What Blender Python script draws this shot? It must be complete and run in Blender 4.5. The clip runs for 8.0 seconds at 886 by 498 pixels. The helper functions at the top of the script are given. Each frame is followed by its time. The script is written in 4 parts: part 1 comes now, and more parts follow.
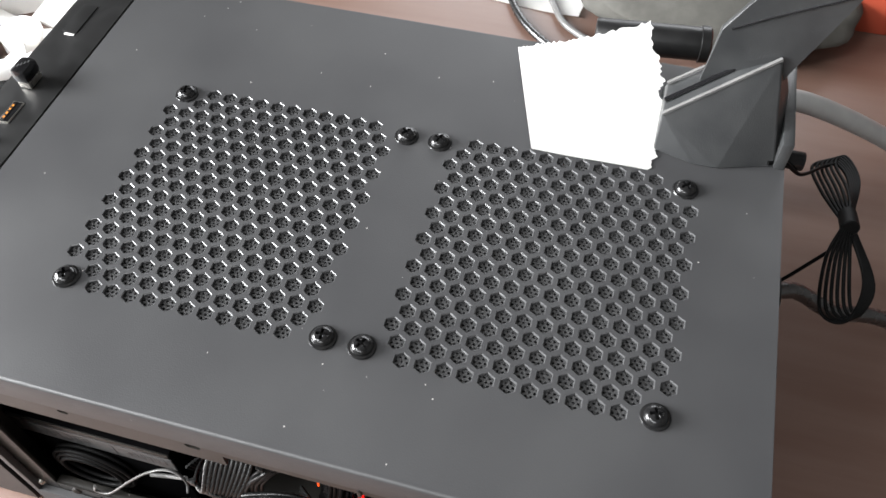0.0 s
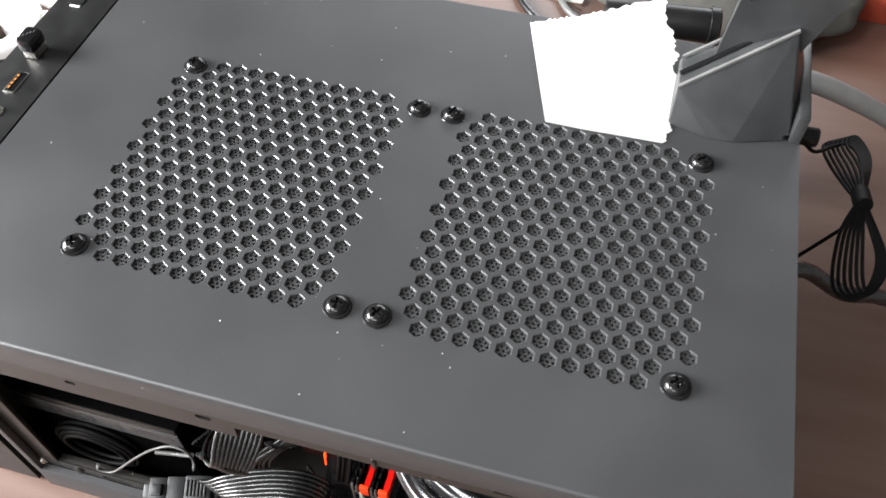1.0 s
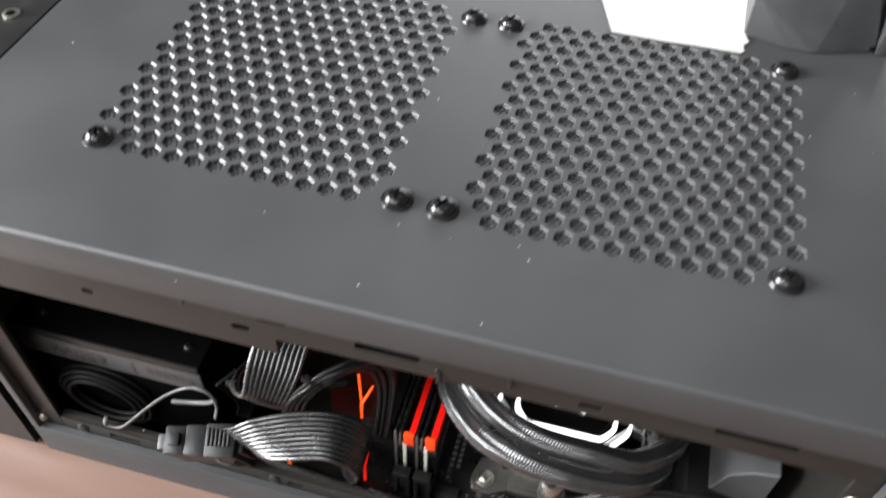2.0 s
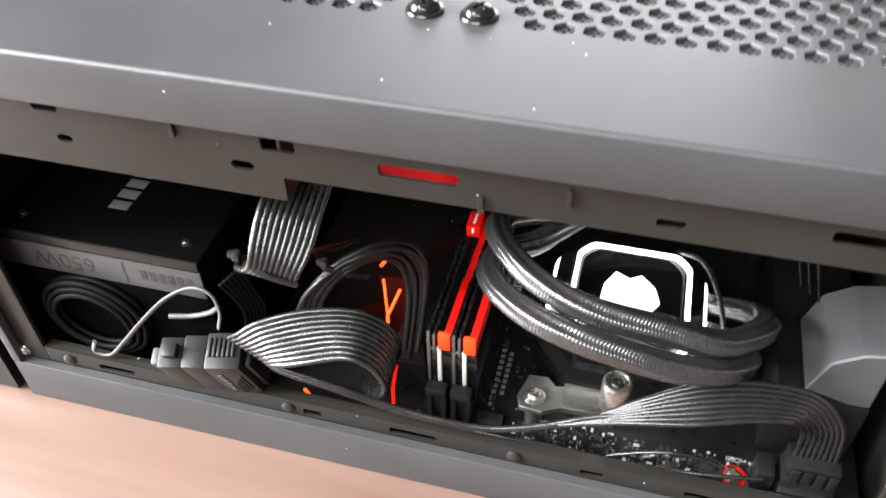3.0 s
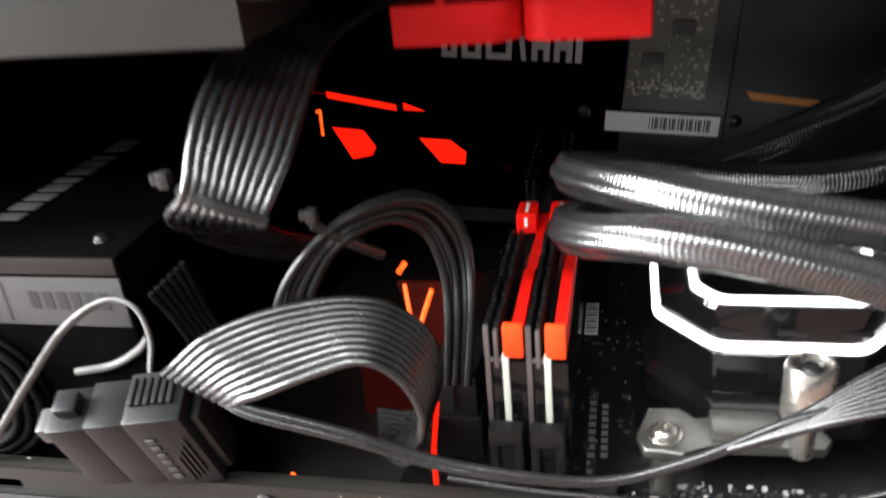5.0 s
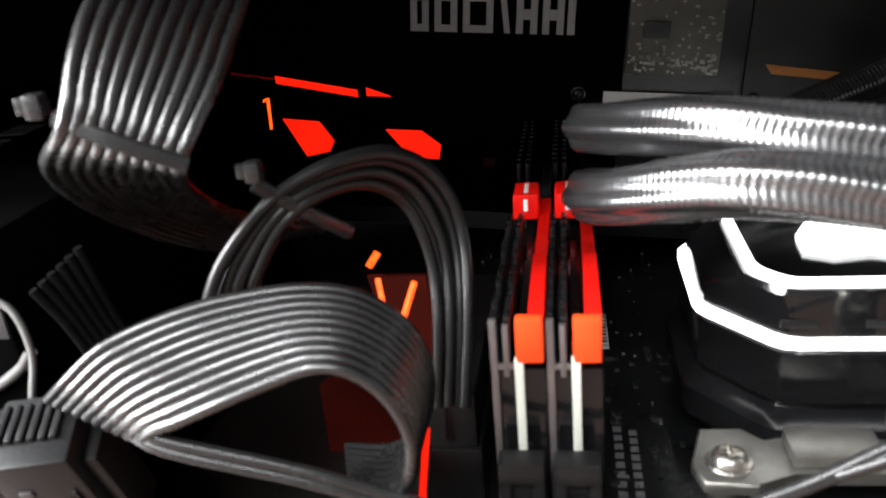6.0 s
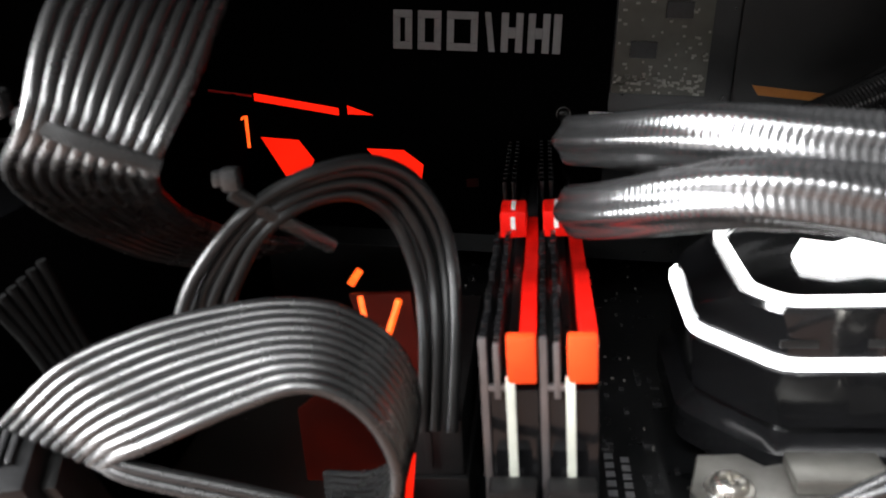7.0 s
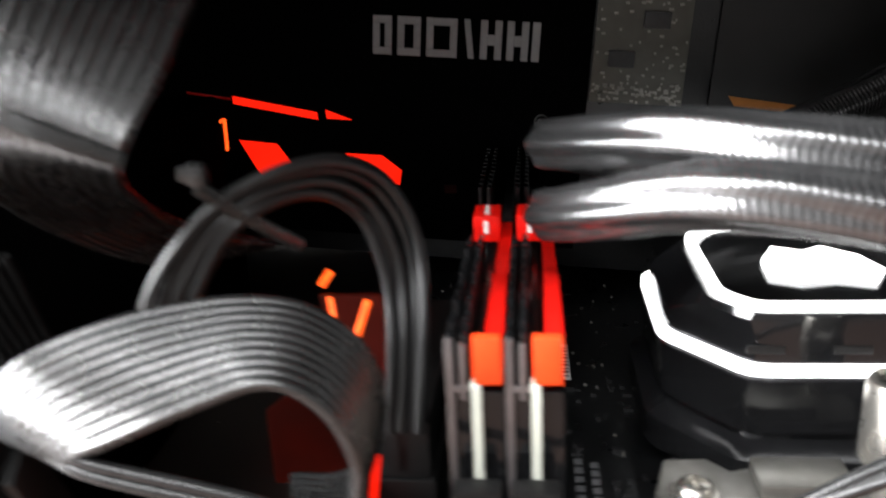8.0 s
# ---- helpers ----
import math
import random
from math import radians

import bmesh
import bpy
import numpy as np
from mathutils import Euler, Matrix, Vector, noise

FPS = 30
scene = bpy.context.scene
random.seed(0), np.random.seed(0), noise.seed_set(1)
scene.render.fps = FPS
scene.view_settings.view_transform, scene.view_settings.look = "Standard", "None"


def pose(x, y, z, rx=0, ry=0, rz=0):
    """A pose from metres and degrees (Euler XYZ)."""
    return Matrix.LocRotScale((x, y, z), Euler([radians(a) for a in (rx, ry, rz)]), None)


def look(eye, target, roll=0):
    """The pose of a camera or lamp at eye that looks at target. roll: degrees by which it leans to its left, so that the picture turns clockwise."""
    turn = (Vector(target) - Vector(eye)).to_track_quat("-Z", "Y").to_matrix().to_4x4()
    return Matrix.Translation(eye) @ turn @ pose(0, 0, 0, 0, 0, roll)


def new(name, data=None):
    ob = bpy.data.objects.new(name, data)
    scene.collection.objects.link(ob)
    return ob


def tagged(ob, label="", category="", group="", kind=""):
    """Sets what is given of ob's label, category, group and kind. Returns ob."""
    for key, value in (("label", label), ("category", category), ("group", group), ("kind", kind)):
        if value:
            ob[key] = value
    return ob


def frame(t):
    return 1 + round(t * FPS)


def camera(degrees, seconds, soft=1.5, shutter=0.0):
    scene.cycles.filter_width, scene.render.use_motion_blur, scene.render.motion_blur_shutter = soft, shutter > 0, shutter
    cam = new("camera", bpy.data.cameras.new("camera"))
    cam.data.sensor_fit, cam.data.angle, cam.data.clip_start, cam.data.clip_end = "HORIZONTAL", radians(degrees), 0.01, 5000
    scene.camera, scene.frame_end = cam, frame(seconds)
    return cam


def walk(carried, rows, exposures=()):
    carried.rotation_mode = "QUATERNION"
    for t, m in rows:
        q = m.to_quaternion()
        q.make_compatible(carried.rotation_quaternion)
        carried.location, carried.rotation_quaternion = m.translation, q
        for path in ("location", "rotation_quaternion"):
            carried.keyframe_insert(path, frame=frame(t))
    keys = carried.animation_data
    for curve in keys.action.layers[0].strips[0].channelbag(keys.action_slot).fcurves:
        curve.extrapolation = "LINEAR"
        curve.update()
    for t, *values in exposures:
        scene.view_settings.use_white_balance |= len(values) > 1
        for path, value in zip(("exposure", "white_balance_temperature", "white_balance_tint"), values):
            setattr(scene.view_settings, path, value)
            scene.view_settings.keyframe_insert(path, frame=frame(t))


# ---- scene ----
cam = camera(56.60, 8.0, shutter=0.5)
cam.data.dof.use_dof = True
cam.data.dof.focus_distance = 0.36
cam.data.dof.aperture_fstop = 40
PATH = [
    (0.0, (0.0777, -0.1345, 0.2591), (-0.0887, 0.4376, -0.5440), -1.04),
    (0.5, (0.0751, -0.1372, 0.2535), (-0.0847, 0.4338, -0.5517), -0.52),
    (1.0, (0.0702, -0.1443, 0.2487), (-0.0845, 0.4333, -0.5527), 0.27),
    (1.5, (0.0611, -0.1558, 0.2204), (-0.1026, 0.4648, -0.5465), 1.13),
    (2.0, (0.0497, -0.1739, 0.1875), (-0.1029, 0.4631, -0.5681), 1.99),
    (2.2, (0.0433, -0.1854, 0.1684), (-0.0994, 0.4683, -0.5748), 2.17),
    (3.3, (0.0529, -0.1970, 0.0874), (-0.1604, 0.5165, -0.5799), -2.32),
    (3.5, (0.0521, -0.1940, 0.0764), (-0.1638, 0.5341, -0.5742), -2.75),
    (4.0, (0.0509, -0.1949, 0.0587), (-0.1749, 0.5938, -0.5131), -4.59),
    (4.5, (0.0457, -0.1905, 0.0268), (-0.2123, 0.6231, -0.4943), -6.02),
    (4.8, (0.0353, -0.1748, 0.0048), (-0.2077, 0.6562, -0.4932), -5.77),
    (5.0, (0.0249, -0.1687, -0.0130), (-0.1865, 0.7071, -0.4469), -5.49),
    (5.2, (0.0201, -0.1572, -0.0224), (-0.1696, 0.7223, -0.4589), -5.71),
    (6.3, (0.0085, -0.1354, -0.0462), (-0.1384, 0.7858, -0.4065), -4.79),
    (6.5, (0.0080, -0.1337, -0.0470), (-0.1314, 0.7905, -0.4026), -4.70),
    (7.0, (0.0076, -0.1324, -0.0474), (-0.1191, 0.7965, -0.3956), -4.09),
    (7.5, (0.0076, -0.1336, -0.0479), (-0.1028, 0.7997, -0.3896), -3.31),
    (7.9, (0.0082, -0.1336, -0.0476), (-0.0959, 0.8015, -0.3864), -3.07),
    (7.97, (0.0083, -0.1336, -0.0477), (-0.0960, 0.8015, -0.3864), -3.06),
    (8.0, (0.0104, -0.1326, -0.0492), (-0.1004, 0.8029, -0.3848), -2.97),
]
EXPOSURES = [(0.0, -0.15), (1.5, -0.14), (2.2, -0.2), (3.3, 0.9), (4.5, 0.8), (5.2, 0.65), (6.3, 0.6), (8.0, 0.7)]
walk(cam, [(t, look(eye, target, roll)) for t, eye, target, roll in PATH], EXPOSURES)

# ---- world and lights ----
world = bpy.data.worlds.new("sky")
scene.world = world
world.use_nodes = True
wn = world.node_tree
sky = wn.nodes.new("ShaderNodeTexSky")
sky.sky_type = "NISHITA"
sky.sun_disc = False
sky.sun_elevation = radians(35)
sky.sun_rotation = radians(300)
wn.nodes["Background"].inputs["Strength"].default_value = 0.12
wn.links.new(sky.outputs["Color"], wn.nodes["Background"].inputs["Color"])


def area_lamp(name, m, width, height, watts, colour):
    lamp = bpy.data.lights.new(name, "AREA")
    lamp.shape, lamp.size, lamp.size_y, lamp.energy, lamp.color = "RECTANGLE", width, height, watts, colour
    ob = new(name, lamp)
    ob.matrix_world = m
    return ob


area_lamp("window_or_fill_light", look((-1.88, -0.38, 0.6), (0, 0.0, -0.05)), 1.25, 1.0, 280, (0.97, 0.985, 1.0))
area_lamp("window_or_fill_light", look((0.0, 2.08, 0.62), (0.0, 0.0, 0.1)), 1.5, 0.8, 28, (0.98, 0.985, 1.0))
# two added fill lamps on the south side, for table front, cables and interior
area_lamp("window_or_fill_light", look((-1.15, -0.97, 1.7), (0, 0.0, -0.1)), 0.6, 0.5, 40, (0.97, 0.985, 1.0))
area_lamp("window_or_fill_light", look((-0.22, -0.98, 0.78), (0, 0.0, -0.1)), 0.95, 0.24, 11, (0.97, 0.985, 1.0))

# ---- materials ----


def material(name, colour, rough=0.5, metal=0.0, second=None, scale=200.0, amount=0.5, bump=0.0, bump_scale=2000.0, specks=0.0, rough_var=0.08, emit=0.0, spec=0.5, stretch=(1, 1, 1)):
    m = bpy.data.materials.new(name)
    m.use_nodes = True
    nt = m.node_tree
    b = nt.nodes["Principled BSDF"]
    b.inputs["Metallic"].default_value = metal
    b.inputs["Specular IOR Level"].default_value = spec
    tc = nt.nodes.new("ShaderNodeTexCoord")
    mp = nt.nodes.new("ShaderNodeMapping")
    mp.inputs["Scale"].default_value = stretch
    nt.links.new(tc.outputs["Object"], mp.inputs["Vector"])
    big = nt.nodes.new("ShaderNodeTexNoise")
    big.inputs["Scale"].default_value = scale
    big.inputs["Detail"].default_value = 5
    nt.links.new(mp.outputs["Vector"], big.inputs["Vector"])
    ramp = nt.nodes.new("ShaderNodeMix")
    ramp.data_type = "RGBA"
    second = second or tuple(min(1, c * 1.35 + 0.004) for c in colour)
    ramp.inputs["A"].default_value = (*colour, 1)
    ramp.inputs["B"].default_value = (*second, 1)
    sharp = nt.nodes.new("ShaderNodeMapRange")
    sharp.inputs["From Min"].default_value = 0.35
    sharp.inputs["From Max"].default_value = 0.68
    sharp.inputs["To Max"].default_value = amount
    nt.links.new(big.outputs["Fac"], sharp.inputs["Value"])
    nt.links.new(sharp.outputs["Result"], ramp.inputs["Factor"])
    last = ramp.outputs["Result"]
    if specks > 0:
        vor = nt.nodes.new("ShaderNodeTexVoronoi")
        vor.inputs["Scale"].default_value = 240
        nt.links.new(tc.outputs["Object"], vor.inputs["Vector"])
        pick = nt.nodes.new("ShaderNodeMath")
        pick.operation = "LESS_THAN"
        pick.inputs[1].default_value = 0.075
        nt.links.new(vor.outputs["Distance"], pick.inputs[0])
        rare = nt.nodes.new("ShaderNodeSeparateColor")
        nt.links.new(vor.outputs["Color"], rare.inputs["Color"])
        few = nt.nodes.new("ShaderNodeMath")
        few.operation = "LESS_THAN"
        few.inputs[1].default_value = specks
        nt.links.new(rare.outputs["Red"], few.inputs[0])
        both = nt.nodes.new("ShaderNodeMath")
        both.operation = "MULTIPLY"
        nt.links.new(pick.outputs[0], both.inputs[0])
        nt.links.new(few.outputs[0], both.inputs[1])
        dust = nt.nodes.new("ShaderNodeMix")
        dust.data_type = "RGBA"
        dust.inputs["B"].default_value = (0.5, 0.48, 0.45, 1)
        nt.links.new(both.outputs[0], dust.inputs["Factor"])
        nt.links.new(last, dust.inputs["A"])
        last = dust.outputs["Result"]
    nt.links.new(last, b.inputs["Base Color"])
    rv = nt.nodes.new("ShaderNodeMapRange")
    rv.inputs["To Min"].default_value = max(0.02, rough - rough_var)
    rv.inputs["To Max"].default_value = min(1, rough + rough_var)
    nt.links.new(big.outputs["Fac"], rv.inputs["Value"])
    nt.links.new(rv.outputs["Result"], b.inputs["Roughness"])
    if bump > 0:
        fine = nt.nodes.new("ShaderNodeTexNoise")
        fine.inputs["Scale"].default_value = bump_scale
        fine.inputs["Detail"].default_value = 2
        nt.links.new(mp.outputs["Vector"], fine.inputs["Vector"])
        bp = nt.nodes.new("ShaderNodeBump")
        bp.inputs["Strength"].default_value = bump
        bp.inputs["Distance"].default_value = 0.0002
        nt.links.new(fine.outputs["Fac"], bp.inputs["Height"])
        nt.links.new(bp.outputs["Normal"], b.inputs["Normal"])
    if emit > 0:
        nt.links.new(last, b.inputs["Emission Color"])
        b.inputs["Emission Strength"].default_value = emit
    return m


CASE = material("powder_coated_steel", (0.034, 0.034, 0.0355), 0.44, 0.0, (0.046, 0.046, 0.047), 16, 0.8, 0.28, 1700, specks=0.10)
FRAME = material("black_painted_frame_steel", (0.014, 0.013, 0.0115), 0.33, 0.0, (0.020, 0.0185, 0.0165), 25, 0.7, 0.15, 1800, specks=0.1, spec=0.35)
DARK = material("black_plastic", (0.006, 0.006, 0.006), 0.4, 0, (0.013, 0.013, 0.013), 90, 0.6, 0.2, 1500, spec=0.35)
# black sheet, darkened below real paint and without specular to hold the interior shade
HOUSING = material("shaded_black_sheet", (0.0022, 0.0022, 0.0024), 0.3, 0, (0.0035, 0.0035, 0.0036), 60, 0.6, 0.1, 1500, spec=0.0)
# matt antenna wire; so dark because it also holds the coil's shade inside the case
DULLWIRE = material("matt_or_shaded_cable", (0.0035, 0.0035, 0.0035), 0.55, 0, (0.006, 0.006, 0.006), 150, 0.6, spec=0.06)
# vent edges lighter and glossier than the panel, to bring out their highlights
RIM = material("highlit_vent_edge", (0.045, 0.045, 0.046), 0.3, 0, (0.065, 0.065, 0.066), 200, 0.7, spec=0.42)
# darker, duller copy of the cable jacket: the arch's shade in its colour
ARCHW = material("shaded_arch_wire", (0.006, 0.006, 0.006), 0.34, 0, (0.010, 0.010, 0.010), 150, 0.6, spec=0.45)
LCORD = material("light_grey_cord", (0.30, 0.30, 0.295), 0.4, 0, (0.36, 0.36, 0.35), 120, 0.6)
MESHM = material("black_filter_mesh", (0.046, 0.046, 0.047), 0.45, 0, (0.058, 0.058, 0.058), 300, 0.5)
GLOSS = material("glossy_black_plastic", (0.006, 0.006, 0.0065), 0.13, 0, (0.012, 0.012, 0.013), 60, 0.5, 0.03, 900)
SCREW = material("black_oxide_screw_steel", (0.010, 0.010, 0.0105), 0.17, 0.2, (0.018, 0.0175, 0.017), 400, 0.6)
DSTEEL = material("dull_bracket_steel", (0.20, 0.195, 0.18), 0.34, 0.8, (0.12, 0.115, 0.10), 250, 0.7, 0.1, 2500)
STEEL = material("nickel_steel", (0.52, 0.50, 0.46), 0.28, 0.95, (0.36, 0.34, 0.30), 250, 0.6, 0.1, 2500)
WIRE = material("black_cable_jacket", (0.009, 0.009, 0.009), 0.27, 0, (0.014, 0.014, 0.014), 150, 0.6, 0.06, 900, spec=0.95, rough_var=0.04)
SLEEVE = material("braided_sleeve_black", (0.010, 0.010, 0.010), 0.34, 0.0, (0.016, 0.016, 0.016), 500, 0.7)
BRAID = material("braid_strand_black", (0.13, 0.13, 0.132), 0.23, 0.88, (0.19, 0.19, 0.192), 500, 0.7, spec=1.0, rough_var=0.05)
COVER = material("dark_grey_plastic", (0.06, 0.06, 0.062), 0.42, 0, (0.085, 0.085, 0.087), 90, 0.5)
CLOTH = material("dark_grey_cloth", (0.055, 0.053, 0.046), 0.9, 0, (0.08, 0.077, 0.068), 120, 0.7, 0.5, 1200)
GREYW = material("grey_cable_jacket", (0.11, 0.108, 0.105), 0.33, 0, (0.14, 0.137, 0.133), 120, 0.6)
PCB = material("black_circuit_board", (0.005, 0.0055, 0.006), 0.3, 0, (0.011, 0.0115, 0.012), 260, 0.7, 0.3, 1400)
PCBEDGE = material("pale_board_edge", (0.62, 0.63, 0.55), 0.5, 0, (0.5, 0.52, 0.45), 300, 0.5)
CHIP = material("chip_package", (0.018, 0.018, 0.019), 0.35, 0, (0.03, 0.03, 0.03), 800, 0.5)
SOLDER = material("solder_tin", (0.32, 0.31, 0.28), 0.35, 0.9, (0.2, 0.19, 0.17), 900, 0.6)
REDM = material("red_anodised_aluminium", (0.80, 0.008, 0.004), 0.42, 0, (0.66, 0.006, 0.003), 300, 0.6, 0.05, 1500, spec=0.25)
REDP = material("red_plastic", (0.70, 0.012, 0.014), 0.5, 0, (0.60, 0.010, 0.011), 200, 0.5, spec=0.12)
DEEPRED = material("smoked_red_plastic", (0.05, 0.003, 0.001), 0.45, 0, (0.025, 0.002, 0.001), 120, 0.7, spec=0.15)
ORANGE = material("orange_red_end_cap", (0.85, 0.06, 0.010), 0.45, 0, (0.78, 0.045, 0.008), 300, 0.5, spec=0.25)
REDGLOW = material("red_led_diffuser", (1.0, 0.014, 0.003), 0.4, 0, (0.8, 0.010, 0.002), 120, 0.8, emit=0.72, spec=0.2)
ORGLOW = material("orange_led_diffuser", (1.0, 0.12, 0.012), 0.4, 0, (1.0, 0.05, 0.006), 900, 0.8, emit=1.3)
WHITEGLOW = material("white_led_diffuser", (1.0, 1.0, 1.0), 0.4, 0, (0.95, 0.97, 1.0), 300, 0.5, emit=3.4)
PLATE = material("grey_spreader_metal", (0.22, 0.20, 0.20), 0.35, 0.7, (0.16, 0.15, 0.15), 300, 0.6)
GOLD = material("orange_printed_strip", (0.55, 0.20, 0.03), 0.45, 0, (0.48, 0.16, 0.02), 400, 0.6)
MARK = material("light_grey_print", (0.42, 0.41, 0.41), 0.5, 0, (0.34, 0.335, 0.335), 500, 0.6)
BAREB = material("bare_olive_board", (0.10, 0.097, 0.078), 0.4, 0, (0.075, 0.073, 0.058), 300, 0.6, 0.2, 1400)
PRINT = material("grey_print", (0.14, 0.14, 0.145), 0.5, 0, (0.11, 0.11, 0.115), 500, 0.6)
LABEL = material("grey_label_paper", (0.06, 0.06, 0.06), 0.4, 0, (0.048, 0.048, 0.048), 200, 0.5)
WHITE = material("white_paper", (0.82, 0.81, 0.79), 0.75, 0, (0.76, 0.75, 0.73), 60, 0.6, 0.4, 700)
WPLASTIC = material("white_plastic", (0.80, 0.79, 0.77), 0.35, 0, (0.74, 0.73, 0.70), 40, 0.6)
STAND = material("charcoal_moulded_plastic", (0.026, 0.027, 0.028), 0.34, 0, (0.045, 0.046, 0.046), 60, 0.7, 0.4, 1500)
PLUGM = material("moulded_plug_plastic", (0.011, 0.011, 0.0115), 0.36, 0, (0.017, 0.017, 0.0175), 90, 0.7, 0.3, 1500, spec=0.35)
WOOD = material("reddish_varnished_wood", (0.115, 0.066, 0.050), 0.36, 0, (0.152, 0.097, 0.077), 22, 0.7, 0.15, 300, spec=0.4, stretch=(0.3, 3.0, 1.0))
REDWOOD = material("red_lacquered_wood", (0.26, 0.042, 0.022), 0.3, 0, (0.34, 0.06, 0.03), 18, 0.8, 0.1, 200, stretch=(0.3, 3, 1))
PAINT = material("greige_wall_paint", (0.15, 0.147, 0.144), 0.85, 0, (0.12, 0.117, 0.114), 3, 0.7, 0.2, 120)
FLOORM = material("brown_floor_boards", (0.14, 0.08, 0.045), 0.4, 0, (0.2, 0.12, 0.07), 5, 0.8, 0.1, 100, stretch=(0.4, 4, 1))

# ---- mesh tools (millimetres in, metres out) ----
MM = 0.001


def V(*p):
    return Vector(p) * MM


def mesh_of(name, bm):
    me = bpy.data.meshes.new(name)
    bmesh.ops.recalc_face_normals(bm, faces=bm.faces[:])
    bm.to_mesh(me)
    bm.free()
    return me


def smooth(me, angle=35):
    me.polygons.foreach_set("use_smooth", [True] * len(me.polygons))
    me.set_sharp_from_angle(angle=radians(angle))


def part(name, bm, mat, parent=None, label="", angle=35):
    me = mesh_of(name, bm) if isinstance(bm, bmesh.types.BMesh) else bm
    smooth(me, angle)
    if not me.materials:
        me.materials.append(mat)
    ob = new(name, me)
    if parent is not None:
        ob.parent = parent
    if label:
        ob["label"] = label
    return ob


def thing(name, label, category, group="", kind="", at=(0, 0, 0)):
    ob = new(name)
    ob.location = V(*at)
    ob.empty_display_size = 0.01
    return tagged(ob, label, category, group, kind)


def box(bm, x0, x1, y0, y1, z0, z1, bevel=0.4, m=None):
    made = bmesh.ops.create_cube(bm, size=1.0)["verts"]
    for v in made:
        v.co = V(x0 + (v.co.x + 0.5) * (x1 - x0), y0 + (v.co.y + 0.5) * (y1 - y0), z0 + (v.co.z + 0.5) * (z1 - z0))
    if bevel > 0:
        edges = list({e for v in made for e in v.link_edges})
        made = bmesh.ops.bevel(bm, geom=edges, offset=bevel * MM, segments=2, profile=0.6, affect="EDGES")["verts"]
    if m is not None:
        bmesh.ops.transform(bm, matrix=m, verts=list(made))
    return bm


def B(*args, **kw):
    return box(bmesh.new(), *args, **kw)


def prism(bm, outline, axis, lo, hi):
    """A closed outline in the two other axes, drawn out along one axis."""
    n = "xyz".index(axis)
    rings = []
    for c in (lo, hi):
        ring = []
        for a, b in outline:
            p = [a, b]
            p.insert(n, c)
            ring.append(bm.verts.new(V(*p)))
        rings.append(ring)
    k = len(outline)
    for i in range(k):
        bm.faces.new((rings[0][i], rings[0][(i + 1) % k], rings[1][(i + 1) % k], rings[1][i]))
    bm.faces.new(rings[0][::-1])
    bm.faces.new(rings[1])
    return bm


def lathe(bm, profile, seg, at=(0, 0, 0), m=None):
    """Profile of (radius, height) turned round z."""
    rings = []
    made = []
    for r, z in profile:
        ring = []
        for i in range(seg):
            a = 2 * math.pi * i / seg
            ring.append(bm.verts.new(V(at[0] + r * math.cos(a), at[1] + r * math.sin(a), at[2] + z)))
        rings.append(ring)
        made += ring
    for a, b in zip(rings, rings[1:]):
        for i in range(seg):
            bm.faces.new((a[i], a[(i + 1) % seg], b[(i + 1) % seg], b[i]))
    bm.faces.new(rings[0][::-1])
    bm.faces.new(rings[-1])
    if m is not None:
        bmesh.ops.transform(bm, matrix=m, verts=made)
    return bm


def spline(points, steps=8):
    """A smooth line through the points (Catmull-Rom)."""
    p = [Vector(q) for q in points]
    p = [p[0] * 2 - p[1]] + p + [p[-1] * 2 - p[-2]]
    out = []
    for i in range(1, len(p) - 2):
        for s in range(steps):
            t = s / steps
            a, b, c, d = p[i - 1], p[i], p[i + 1], p[i + 2]
            out.append(0.5 * ((2 * b) + (c - a) * t + (2 * a - 5 * b + 4 * c - d) * t * t + (3 * b - a - 3 * c + d) * t ** 3))
    out.append(p[-2])
    return out


def frames_along(line, side=None):
    out = []
    up = Vector(side) if side else Vector((0.13, 0.21, 1))
    for i, q in enumerate(line):
        d = (line[min(i + 1, len(line) - 1)] - line[max(i - 1, 0)]).normalized()
        up = (up - d * up.dot(d)).normalized()
        out.append((q, d, up, d.cross(up)))
    return out


def sweep(bm, line, radius, seg=8, flat=1.0, side=None):
    rings = []
    for q, d, u, v in frames_along(line, side):
        rings.append([bm.verts.new((q + u * (radius * math.cos(2 * math.pi * i / seg)) + v * (radius * flat * math.sin(2 * math.pi * i / seg))) * MM) for i in range(seg)])
    for a, b in zip(rings, rings[1:]):
        for i in range(seg):
            bm.faces.new((a[i], a[(i + 1) % seg], b[(i + 1) % seg], b[i]))
    bm.faces.new(rings[0][::-1])
    bm.faces.new(rings[-1])
    return bm


def cable(name, points, radius, mat, parent=None, label="", seg=8, steps=8, flat=1.0, side=None):
    return part(name, sweep(bmesh.new(), spline(points, steps), radius, seg, flat, side), mat, parent, label, 80)


def ribbon(owner, points, sides, count, pitch, radius, mat, name="wire", steps=7):
    """Flat cable: points of its middle, and for each point the direction across it."""
    line, across = spline(points, steps), spline(sides, steps)
    for k in range(count):
        off = (k - (count - 1) / 2) * pitch
        own = [q + s * (off / max(1.0, s.length)) for q, s in zip(line, across)]
        part(name, sweep(bmesh.new(), own, radius, 8), mat, owner, "", 80)


